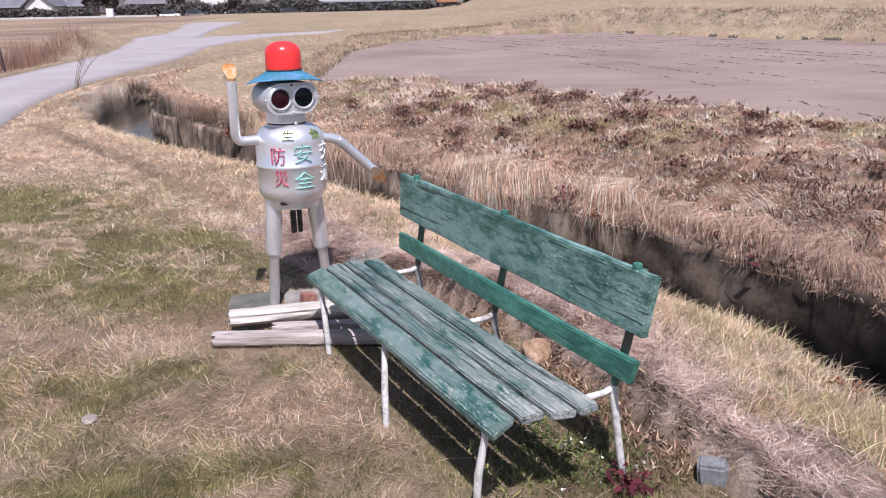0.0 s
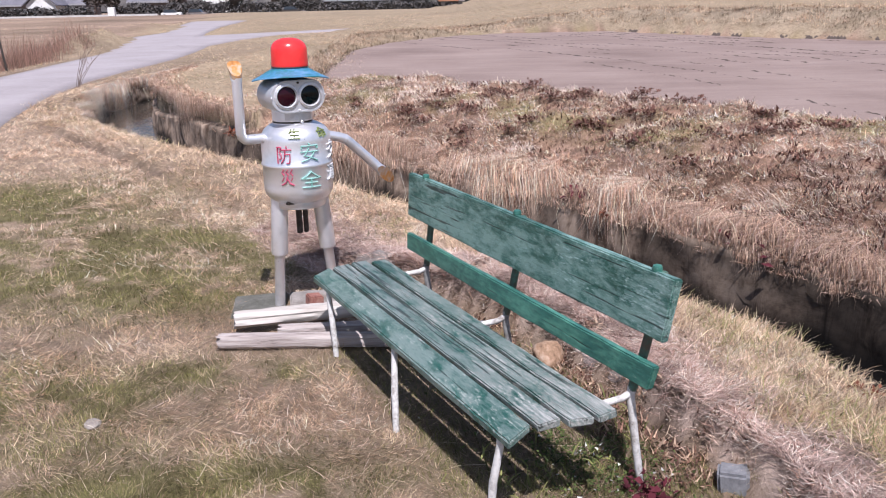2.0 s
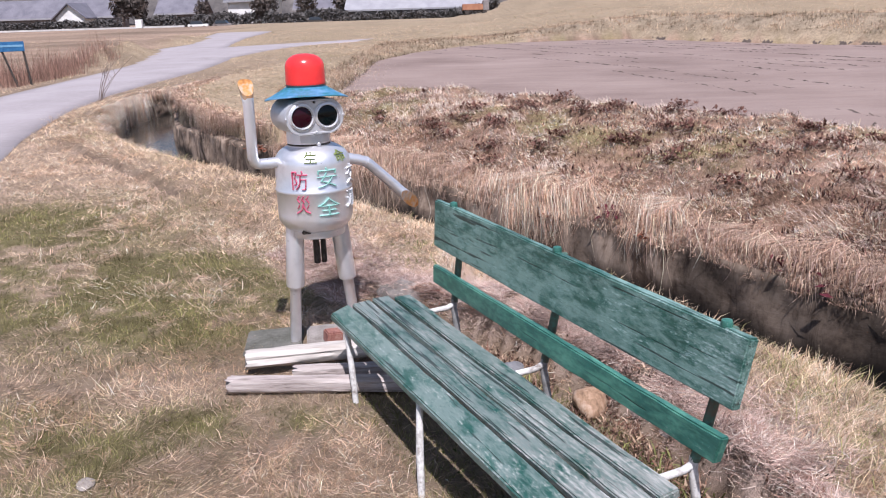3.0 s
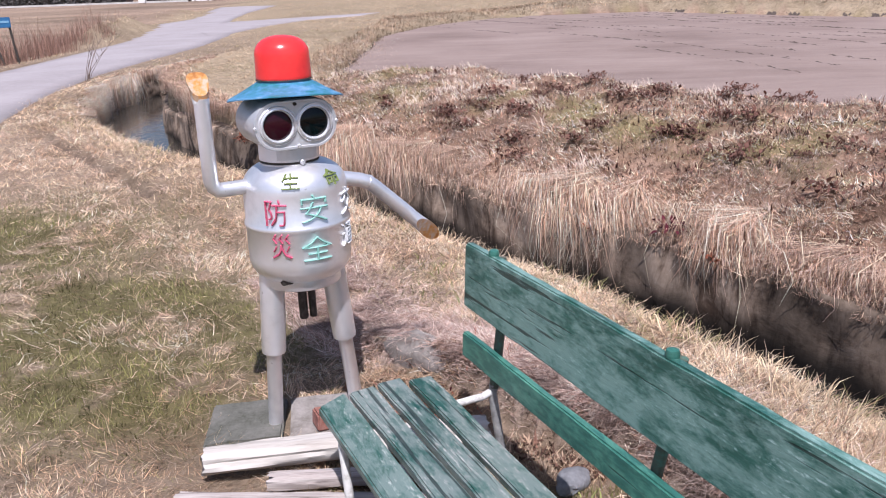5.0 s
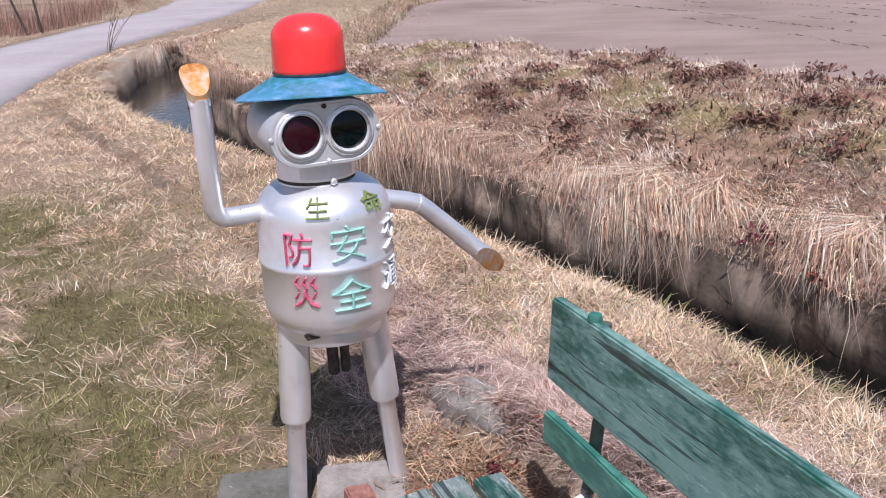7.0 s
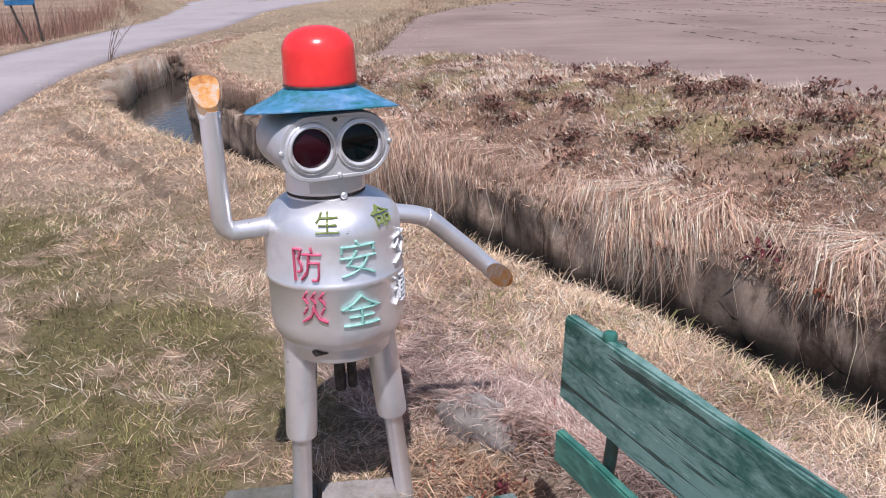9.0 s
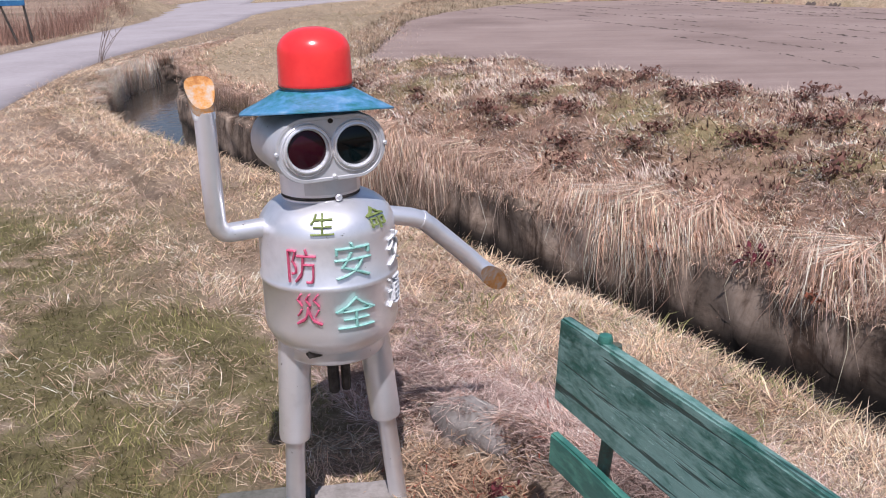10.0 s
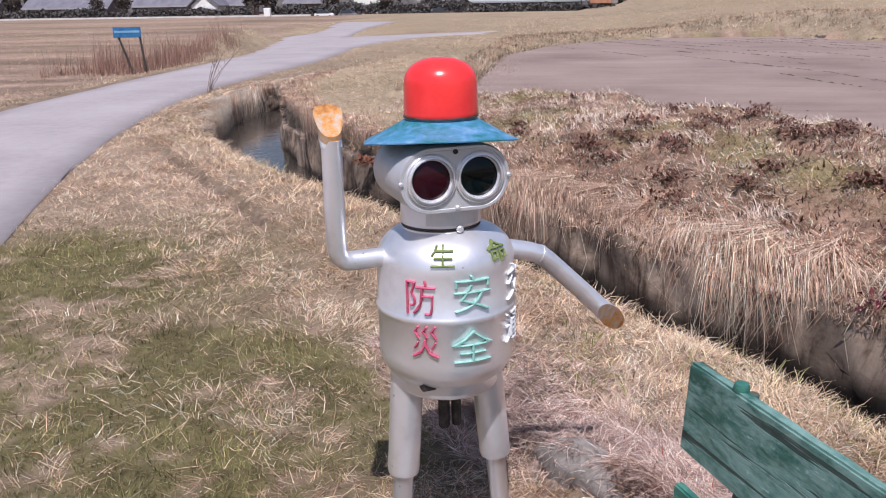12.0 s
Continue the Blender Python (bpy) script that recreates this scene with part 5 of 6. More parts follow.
blades("tufted_straw", np.stack([x, y, z - 0.003], 1), az, rng.uniform(0.75, 1.5, n), rng.uniform(0.025, 0.09, n) * (0.7 + 0.6 * heap) * (0.9 + 0.03 * r), (0.0004 + 0.00013 * r) * rng.uniform(0.6, 1.4, n),
       np.clip(tint, 0, 0.85), rng.uniform(0.0, 0.8, n), "pale dry straw in tufts on the lawn", "grass", STRAW)

# rusty dead leaves beside the figure's foot
g4 = np.random.default_rng(67)
n = 1500
x, y = -0.2 + g4.normal(0, 0.12, n), 4.22 + g4.normal(0, 0.13, n)
blades("leaf_litter", np.stack([x, y, land(x, y)[0] + g4.uniform(0.005, 0.03, n)], 1), g4.uniform(0, 6.28, n), g4.uniform(0.8, 1.5, n), g4.uniform(0.03, 0.1, n), g4.uniform(0.001, 0.0025, n),
       np.where(g4.random((n, 1)) < 0.12, np.array([[0.3, 0.07, 0.045]]), np.array([[0.44, 0.3, 0.2]])) * g4.uniform(0.5, 1.3, (n, 1)), g4.uniform(0, 0.8, n), "rusty brown dead leaves and straw", "leaf litter", STRAW)

# clover under the bench
g3 = np.random.default_rng(61)
n = 2600
t_ = g3.random(n)
x, y = 0.33 + 0.42 * t_ + g3.normal(0, 0.13, n), 2.95 - 0.75 * t_ + g3.normal(0, 0.1, n)
keep_ = vnoise(x, y, 0.13, 2) > 0.42
x, y = x[keep_], y[keep_]
n = len(x)
thatch("clover", np.stack([x, y, land(x, y)[0] + g3.uniform(0.005, 0.035, n)], 1), g3.uniform(0, 6.28, n), g3.uniform(0.9, 1.5, n), g3.uniform(0.008, 0.018, n), g3.uniform(0.003, 0.007, n),
       np.where(g3.random((n, 1)) < 0.045, np.array([[0.6, 0.6, 0.55]]), np.array([[0.085, 0.12, 0.035]])) * g3.uniform(0.5, 1.4, (n, 1)), "low green clover with pale flowers in bench shade", "clover", STRAW)

# dead leaves caught along the edging and under the bench
k_ = rng.random(5200)
line = resample([(0.0, 4.1), (0.46, 3.72), (0.76, 3.2), (1.05, 2.45), (1.2, 2.0), (1.42, 1.3)], 0.02)
ii = (k_ * (len(line) - 1)).astype(int)
off = rng.normal(-0.1, 0.1, len(ii))
x, y = line[ii, 0] + 0.8 * off, line[ii, 1] + 0.6 * off
ok = vnoise(x, y, 0.2, 3) > 0.42
x, y = x[ok], y[ok]
n = len(x)
thatch("edging_litter", np.stack([x, y, land(x, y)[0] + 0.012], 1), rng.uniform(0, 6.28, n), rng.uniform(0.4, 1.5, n), rng.uniform(0.015, 0.05, n), rng.uniform(0.002, 0.007, n),
       np.where(rng.random((n, 1)) < 0.4, np.array([[0.46, 0.33, 0.24]]), np.array([[0.2, 0.11, 0.08]])) * rng.uniform(0.3, 1.4, (n, 1)), "brown dead leaves along the old edging", "leaf litter", DEAD_LEAF)

# the far bank
x, y, r = fan(900000, 3.4, 24, 14, 116)
z, d, e, f, road, rf = land(x, y)
ok = (d > half_width(y) + 0.025) & (((f < -0.2) & (e < 2.95)) | ((x < -1.6) & (f < 0.6)))
x, y, z, r, d, e = x[ok], y[ok], z[ok], r[ok], d[ok], e[ok]
n = len(x)
clump, broad, dark = 0.5 * fbm(x, y, 0.3, 3) + 0.5 * vnoise(x, y, 0.085, 1), fbm(x, y, 0.9, 3), fbm(x, y, 0.2, 5)
down = np.arctan2(-0.52, -0.85)
az = np.where(rng.random(n) < 0.3, down + rng.normal(0, 0.9, n) + 3.0 * (vnoise(x, y, 0.3, 2) - 0.5), rng.uniform(0, 6.28, n))
tint = straw_tint(n, 0.2) * (0.5 + 1.35 * sstep(0.3, 0.66, clump)[:, None]) * np.array([1.13, 0.98, 0.96])
og = rng.random(n) < 0.4 * sstep(0.48, 0.66, broad) * sstep(0.45, 1.0, e)
tint = np.where(og[:, None], np.array([0.32, 0.295, 0.14]) * rng.uniform(0.75, 1.25, (n, 1)), tint)
dk = rng.random(n) < 0.22 * sstep(0.55, 0.7, dark) * sstep(0.3, 0.8, e)
tint = np.where(dk[:, None], np.array([0.24, 0.15, 0.12]) * rng.uniform(0.6, 1.3, (n, 1)), tint)
thatch("bank_grass", np.stack([x, y, z - 0.006], 1), az, 0.5 + 1.05 * rng.random(n) ** 0.6, rng.uniform(0.02, 0.085, n) * (0.45 + 0.9 * clump) * (0.85 + 0.02 * r),
       (0.0009 + 0.00031 * r) * rng.uniform(0.6, 1.4, n), np.clip(tint * np.array([1.04, 1.0, 1.0]), 0, 0.8), "rough dead grass in tufts over the far bank", "grass", STRAW)


# pale flattened tufts and dark leaf litter on the bank
x, y, r = fan(400000, 3.4, 22, 14, 116)
z, d, e, f, road, rf = land(x, y)
tuft = 0.65 * vnoise(x, y, 0.13, 5) + 0.35 * vnoise(x, y, 0.7, 1)
ok = (d > half_width(y)) & (((f < -0.3) & (e < 2.7)) | ((x < -1.6) & (f < 0.6))) & (tuft > 0.5) & (rng.random(len(x)) < 0.85)
x, y, z, r, tuft = x[ok], y[ok], z[ok], r[ok], tuft[ok]
n = len(x)
az = down + 5.0 * (vnoise(x, y, 0.28, 2) - 0.5) + rng.normal(0, 0.4, n)
tint = np.array([0.7, 0.585, 0.5]) * rng.uniform(0.6, 1.15, (n, 1)) * rng.uniform(0.95, 1.05, (n, 3))
blades("bank_tufts", np.stack([x, y, z + 0.01], 1), az, rng.uniform(0.5, 1.4, n), rng.uniform(0.04, 0.12, n) * (0.8 + 0.02 * r), (0.0006 + 0.0002 * r) * rng.uniform(0.6, 1.3, n),
       np.clip(tint, 0, 0.85), rng.uniform(0.2, 0.9, n), "pale flattened tufts of dead grass on bank", "grass", STRAW)
x, y, r = fan(150000, 3.4, 20, 14, 116)
z, d, e, f, road, rf = land(x, y)
spot = 0.65 * vnoise(x, y, 0.1, 0) + 0.35 * vnoise(x, y, 0.8, 4)
ok = (d > half_width(y) + 0.15) & (f < -0.3) & (e < 2.8) & (spot > 0.6)
x, y, z, r = x[ok], y[ok], z[ok], r[ok]
n = len(x)
thatch("bank_litter", np.stack([x, y, z + 0.015], 1), rng.uniform(0, 6.28, n), rng.uniform(0.2, 1.4, n), rng.uniform(0.02, 0.06, n), rng.uniform(0.002, 0.006, n) + 0.0003 * r,
       np.array([0.13, 0.065, 0.052]) * rng.uniform(0.3, 1.5, (n, 1)), "dark brown dead leaves among bank grass", "leaf litter", DEAD_LEAF)


def hanging(name, line, inward, n, keep, label, gain=1.0, reach=1.0):
    """Dead grass that falls over a lip of the ditch: a ragged fringe with longer tufts."""
    t = rng.random(n)
    seg = np.clip((t * (len(line) - 1)).astype(int), 0, len(line) - 2)
    fr = t * (len(line) - 1) - seg
    p = line[seg] * (1 - fr[:, None]) + line[seg + 1] * fr[:, None]
    tg = line[seg + 1] - line[seg]
    tg = tg / np.linalg.norm(tg, axis=1)[:, None]
    out = np.stack([tg[:, 1], -tg[:, 0]], 1) * inward
    tuft = 0.55 * vnoise(p[:, 0], p[:, 1], 0.12, 4) + 0.45 * vnoise(p[:, 0], p[:, 1], 0.45, 2)
    ok = keep(p) & (rng.random(n) < 0.06 + 0.94 * sstep(0.45, 0.66, tuft))
    p, out, tg, tuft = p[ok], out[ok], tg[ok], tuft[ok]
    n = len(p)
    back = 0.34 * rng.random(n) ** 1.3 * (0.5 + tuft)
    p = p - out * back[:, None]
    z = land(p[:, 0] - out[:, 0] * 0.09, p[:, 1] - out[:, 1] * 0.09)[0]
    z = z - 0.015 + 0.06 * (vnoise(p[:, 0], p[:, 1], 0.11, 5) - 0.5)
    dist = np.hypot(p[:, 0], p[:, 1] - 0.5)
    longer = sstep(0.55, 0.74, tuft)
    near = (0.26 + 0.66 * sstep(5.0, 6.6, p[:, 1]) + 0.2 * sstep(7.5, 9.0, p[:, 1]) - (0.7 * sstep(11.0, 12.5, p[:, 1]) if inward < 0 else 0)) * np.where(rng.random(n) < 0.06, 1.9, 1.0) * reach
    L = ((0.03 + 0.1 * rng.random(n)) + longer * 0.36 * rng.random(n) ** 1.5) * near + 0.4 * np.maximum(back, 0) * rng.random(n)
    side = tg * (rng.normal(0, 0.75, n) + 3.4 * (vnoise(p[:, 0], p[:, 1], 0.08, 1) - 0.5))[:, None]
    fall = rng.uniform(0.7, 1.2, n)
    p0 = np.c_[p, z]
    p1 = p0 + np.c_[out * (rng.uniform(0.0, 0.14, n) * L + rng.uniform(0.4, 1.0, n) * back)[:, None] + side * (0.3 * L + 0.5 * np.abs(back))[:, None], rng.uniform(-0.15, 0.1, n) * L]
    p2 = p1 + np.c_[out * (rng.uniform(0.0, 0.06, n) * L)[:, None] + side * (0.12 * L)[:, None], -0.5 * L * fall]
    p3 = p2 + np.c_[out * (rng.uniform(-0.1, 0.1, n) * L)[:, None] - side * (0.1 * L)[:, None] + tg * (rng.normal(0, 0.22, n) * L)[:, None], -0.55 * L * fall]
    wv_ = (0.0006 + 0.0002 * dist) * rng.uniform(0.5, 1.4, n)
    sd = np.c_[tg, np.zeros(n)] * wv_[:, None]
    v = np.stack([p0 - sd, p0 + sd, p1 - sd, p1 + sd, p2 - sd * 0.8, p2 + sd * 0.8, p3], 1).reshape(-1, 3)
    k = np.arange(n) * 7
    q = np.concatenate([np.stack([k, k + 1, k + 3, k + 2], 1), np.stack([k + 2, k + 3, k + 5, k + 4], 1)])
    tr = np.stack([k + 4, k + 5, k + 6], 1)
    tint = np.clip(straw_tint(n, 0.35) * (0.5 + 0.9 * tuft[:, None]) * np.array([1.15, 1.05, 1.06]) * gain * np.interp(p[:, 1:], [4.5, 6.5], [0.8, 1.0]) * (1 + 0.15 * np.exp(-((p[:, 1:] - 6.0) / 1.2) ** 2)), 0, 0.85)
    return tagged(mesh_np(name, v, q, tr, [STRAW], False, np.repeat(tint, 7, 0)), label, "grass", kind="stuff")


lip_bank = offset_line(DITCH_FINE, half_width(DITCH_FINE[:, 1]) - 0.02)
lip_lawn = offset_line(DITCH_FINE, -half_width(DITCH_FINE[:, 1]) + 0.02)
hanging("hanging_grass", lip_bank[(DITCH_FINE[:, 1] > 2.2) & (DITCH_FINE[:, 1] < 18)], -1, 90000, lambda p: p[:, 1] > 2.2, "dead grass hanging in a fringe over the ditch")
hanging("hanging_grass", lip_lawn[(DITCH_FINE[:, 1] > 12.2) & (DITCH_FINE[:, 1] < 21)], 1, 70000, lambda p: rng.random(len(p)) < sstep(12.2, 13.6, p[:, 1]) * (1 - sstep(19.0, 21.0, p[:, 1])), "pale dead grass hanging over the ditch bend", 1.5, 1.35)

# tangled short grass along the far lip
x, y, r = fan(800000, 3.2, 18, 14, 116)
z, d, e, f, road, rf = land(x, y)
lipd = d - half_width(y)
ok = (lipd > -0.03) & (lipd < 0.08 + 0.5 * vnoise(x, y, 0.22, 4)) & (vnoise(x, y, 0.09, 2) > 0.33)
x, y, z, r = x[ok], y[ok], z[ok], r[ok]
z = np.maximum(z, -0.03 - 0.14 * sstep(11.0, 13.5, y)) + 0.05 * (vnoise(x, y, 0.11, 5) - 0.4)
n = len(x)
az = np.where(rng.random(n) < 0.45, down + rng.normal(0, 0.8, n), rng.uniform(0, 6.28, n))
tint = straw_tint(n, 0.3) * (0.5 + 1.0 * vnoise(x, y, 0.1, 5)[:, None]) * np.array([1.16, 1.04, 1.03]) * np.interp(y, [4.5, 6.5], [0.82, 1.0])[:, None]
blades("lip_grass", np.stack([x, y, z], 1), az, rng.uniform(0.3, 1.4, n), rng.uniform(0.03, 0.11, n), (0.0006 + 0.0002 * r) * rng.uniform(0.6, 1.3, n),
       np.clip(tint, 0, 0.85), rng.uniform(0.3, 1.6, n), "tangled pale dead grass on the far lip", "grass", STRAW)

# rough grass farther off: beyond the road, the levees, the verge
x, y, r = fan(460000, 9, 80, 20, 150)
z, d, e, f, road, rf = land(x, y)
ok = ~road & (((d < 0) & (rf < -0.1)) | ((d > 0.6) & ((f > 0.0) | (x < -1.6))) | ((d < -0.6) & (rf > 0.1) & (y > 11)))
ok &= ~((rf < -2.0) & (rng.random(len(x)) < 0.6))
x, y, z, r, rf, f = x[ok], y[ok], z[ok], r[ok], rf[ok], f[ok]
n = len(x)
clump = fbm(x, y, 1.4, 3)
tint = straw_tint(n) * (0.68 + 0.8 * clump[:, None]) * np.array([1.0, 0.96, 0.88])
og = rng.random(n) < 0.4 * sstep(0.45, 0.65, fbm(x, y, 3.0, 0))
tint = np.where(og[:, None], np.array([0.26, 0.235, 0.11]), tint)
thatch("far_grass", np.stack([x, y, z - 0.01], 1), rng.uniform(0, 6.28, n), rng.uniform(0.9, 1.55, n), rng.uniform(0.05, 0.18, n) * (0.4 + clump),
       (0.0004 + 0.00016 * r) * rng.uniform(0.6, 1.4, n), np.clip(tint, 0, 0.8), "rough dry grass on verges and levees", "grass", STRAW)


# taller grass on the levee beyond the field
x, y, r = fan(420000, 14, 46, 40, 108)
z, d, e, f, road, rf = land(x, y)
ok = (d > 0) & (f > 0.22 * sstep(2.0, 3.5, x)) & (f < 3.2) & (x > -3)
x, y, z, r, f = x[ok], y[ok], z[ok], r[ok], f[ok]
n = len(x)
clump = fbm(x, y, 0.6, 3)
# shade at the levee foot and between clumps goes into the blade tint
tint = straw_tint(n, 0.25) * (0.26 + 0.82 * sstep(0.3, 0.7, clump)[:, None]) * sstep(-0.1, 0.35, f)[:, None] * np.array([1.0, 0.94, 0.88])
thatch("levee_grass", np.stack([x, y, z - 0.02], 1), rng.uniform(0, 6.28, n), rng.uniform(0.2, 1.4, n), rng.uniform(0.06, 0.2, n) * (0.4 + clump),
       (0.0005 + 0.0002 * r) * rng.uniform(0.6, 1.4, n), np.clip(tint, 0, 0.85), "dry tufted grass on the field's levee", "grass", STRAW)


def weed_mesh(seed, colour, leaves=70, spread_=0.11, size=0.055):
    """A withered dock plant: a heap of curled dead leaves."""
    g = np.random.default_rng(seed)
    v, q, col = [np.array([0, 0, -0.015])], [], [np.array(colour)]
    for _ in range(leaves):
        a, l = g.uniform(0, 6.28), size * g.uniform(0.5, 1.4)
        c = np.array([g.normal(0, spread_ * 0.5), g.normal(0, spread_ * 0.5), g.uniform(0.01, 0.06)])
        el = g.uniform(-0.1, 1.2)
        dr = np.array([math.cos(a) * math.cos(el), math.sin(a) * math.cos(el), math.sin(el)])
        sd = np.array([-math.sin(a), math.cos(a), g.uniform(-0.5, 0.5)]) * l * g.uniform(0.14, 0.32)
        k = len(v)
        curl = np.array([0, 0, -l * g.uniform(0.0, 0.4)])
        v += [c - sd * 0.1, c + sd * 0.1, c + dr * l * 0.5 + sd, c + dr * l * 0.5 - sd, c + dr * l + curl]
        q += [(0, k, k + 1), (k, k + 1, k + 2), (k, k + 2, k + 3), (k + 3, k + 2, k + 4)]
        t = np.array(colour) * g.uniform(0.5, 1.5)
        col += [t] * 5
    return np.array(v), np.array(q), np.array(col)


DOCK = []
for i in range(4):
    v, q, c = weed_mesh(50 + i, (0.14, 0.068, 0.052), 90, 0.13, 0.042)
    ob = mesh_np("dock_plant", v, None, q, [DEAD_LEAF], False, c)
    tagged(ob, "withered dark brown dock plant in dead grass", "weed", "dead weeds on the bank")
    DOCK.append(ob)
spots = [(1.78, 6.93), (1.446, 8.41), (-0.25, 9.2), (0.8, 9.41), (0.05, 9.05), (0.35, 8.75), (-0.1, 8.7), (1.2, 8.9), (1.6, 8.75), (2.1, 8.3), (2.5, 8.1), (0.5, 10.2), (1.1, 9.6),
         (2.3, 6.6), (1.5, 7.4), (2.75, 6.3), (2.9, 7.2), (3.3, 6.6), (0.9, 7.8), (-0.9, 9.9), (-0.6, 10.6), (-1.5, 10.4), (2.0, 7.6), (0.3, 8.1), (3.0, 5.2), (2.6, 5.6), (3.4, 5.6), (3.7, 6.2), (0.6, 9.1), (1.9, 5.9)]
g_ = np.random.default_rng(5)
spots += [(sx + g_.normal(0, 0.16), sy + g_.normal(0, 0.16)) for sx, sy in spots[:24]]
for i, (sx, sy) in enumerate(spots):
    zz = float(land(np.array([sx]), np.array([sy]))[0][0])
    sc = g_.uniform(0.6, 1.25)
    m = pose(sx, sy, zz + 0.01, 0, 0, g_.uniform(0, 360)) @ Matrix.Scale(sc, 4)
    if i < 4:
        DOCK[i].matrix_world = m
    else:
        ob = copy_thing(DOCK[i % 4], pose(0, 0, 0))
        ob.matrix_basis = m
for i, (sx, sy, zz, sc) in enumerate(((1.147, 6.12, 0.06, 1.1), (1.97, 4.8, 0.05, 1.2), (0.745, 6.57, -0.05, 0.8), (-2.35, 9.85, 0.0, 1.3), (2.25, 4.35, 0.05, 1.0), (0.78, 2.17, -0.01, 0.8), (1.86, 2.97, -0.08, 0.8), (2.08, 4.62, -0.02, 1.3), (-0.17, 4.16, 0.02, 0.4), (1.3, 5.75, 0.0, 0.7))):
    v, q, c = weed_mesh(80 + i, ((0.085, 0.016, 0.024), (0.09, 0.02, 0.024), (0.17, 0.06, 0.035))[(0, 1, 2, 2, 1, 0, 2, 0, 1, 2)[i]], 70, 0.09, 0.045)
    ob = mesh_np("red_weed", v, None, q, [DEAD_LEAF], False, c)
    ob.matrix_world = pose(sx, sy, zz) @ Matrix.Scale(sc, 4)
    tagged(ob, "dark red withered weed tuft by the ditch", "weed", "red weeds along the ditch")
for i, (sx, sy) in enumerate(((0.62, 2.42), (0.5, 2.75), (0.42, 2.3), (0.75, 2.75), (-0.32, 5.15), (-0.2, 5.7), (0.35, 3.3))):
    g2 = np.random.default_rng(100 + i)
    n = 70
    px, py = sx + g2.normal(0, 0.11, n), sy + g2.normal(0, 0.11, n)
    pz = land(px, py)[0]
    ob = blades("green_weed", np.stack([px, py, pz], 1), g2.uniform(0, 6.28, n), g2.uniform(0.2, 1.2, n), g2.uniform(0.03, 0.09, n), np.full(n, 0.0035),
                np.array([0.24, 0.25, 0.09]) * g2.uniform(0.6, 1.4, (n, 1)), np.full(n, 0.5), "fresh green weeds pushing through straw", "weed", STRAW)
    tagged(ob, group="green weeds")

# ---------------- shrub, brush and sign by the lane ----------------
def twig_shrub(name, count, height, spread_, seed, label):
    g = np.random.default_rng(seed)
    bm = bmesh.new()
    for _ in range(count):
        a, o = g.uniform(0, 6.28), g.uniform(0.15, 1.0) * spread_
        p = Vector((g.normal(0, 0.04), g.normal(0, 0.04), -0.02))
        pts = [p]
        h = height * g.uniform(0.6, 1.0)
        for k in range(1, 5):
            pts.append(p + Vector((math.cos(a) * o * (k / 4) ** 1.4 + g.normal(0, 0.012), math.sin(a) * o * (k / 4) ** 1.4 + g.normal(0, 0.012), h * k / 4)))
        tube(bm, pts, [0.006, 0.0055, 0.0045, 0.0035, 0.002], 5)
        for _ in range(2):
            k = int(g.integers(2, 4))
            b = pts[k] + Vector((g.normal(0, 0.08), g.normal(0, 0.08), h * g.uniform(0.15, 0.3)))
            tube(bm, [pts[k], pts[k].lerp(b, 0.6) + Vector((0, 0, 0.01)), b], [0.004, 0.003, 0.0015], 4)
    ob = part(name, bm, TWIG)
    return tagged(ob, label, "shrub")


sh = twig_shrub("bare_shrub", 7, 0.95, 0.85, 11, "small bare twiggy shrub beside the lane")
sh.matrix_world = pose(-7.12, 16.95, -0.02)

x = np.concatenate([rng.uniform(-16.5, -11.0, 22000), rng.uniform(-22, -11, 1500)])
y = np.concatenate([rng.uniform(20, 33, 22000), rng.uniform(15, 40, 1500)])
z, d, e, f, road, rf = land(x, y)
ok = (rf < -0.4) & (rf > -3.6) & (fbm(x, y, 1.0, 2) > 0.44) & ((y > 21.6) & (y < 30) | (rng.random(len(x)) < 0.04))
x, y, z = x[ok], y[ok], z[ok]
n = len(x)
blades("dry_brush", np.stack([x, y, z], 1), rng.uniform(0, 6.28, n), np.abs(rng.normal(0, 0.35, n)), 0.15 + 0.85 * rng.random(n) ** 2.2 * (0.5 + vnoise(x, y, 0.8, 1)), rng.uniform(0.002, 0.005, n),
       np.array([0.36, 0.22, 0.17]) * rng.uniform(0.5, 1.3, (n, 1)), rng.uniform(0, 0.3, n), "brown bare brush stems beside the lane", "brush", STRAW)


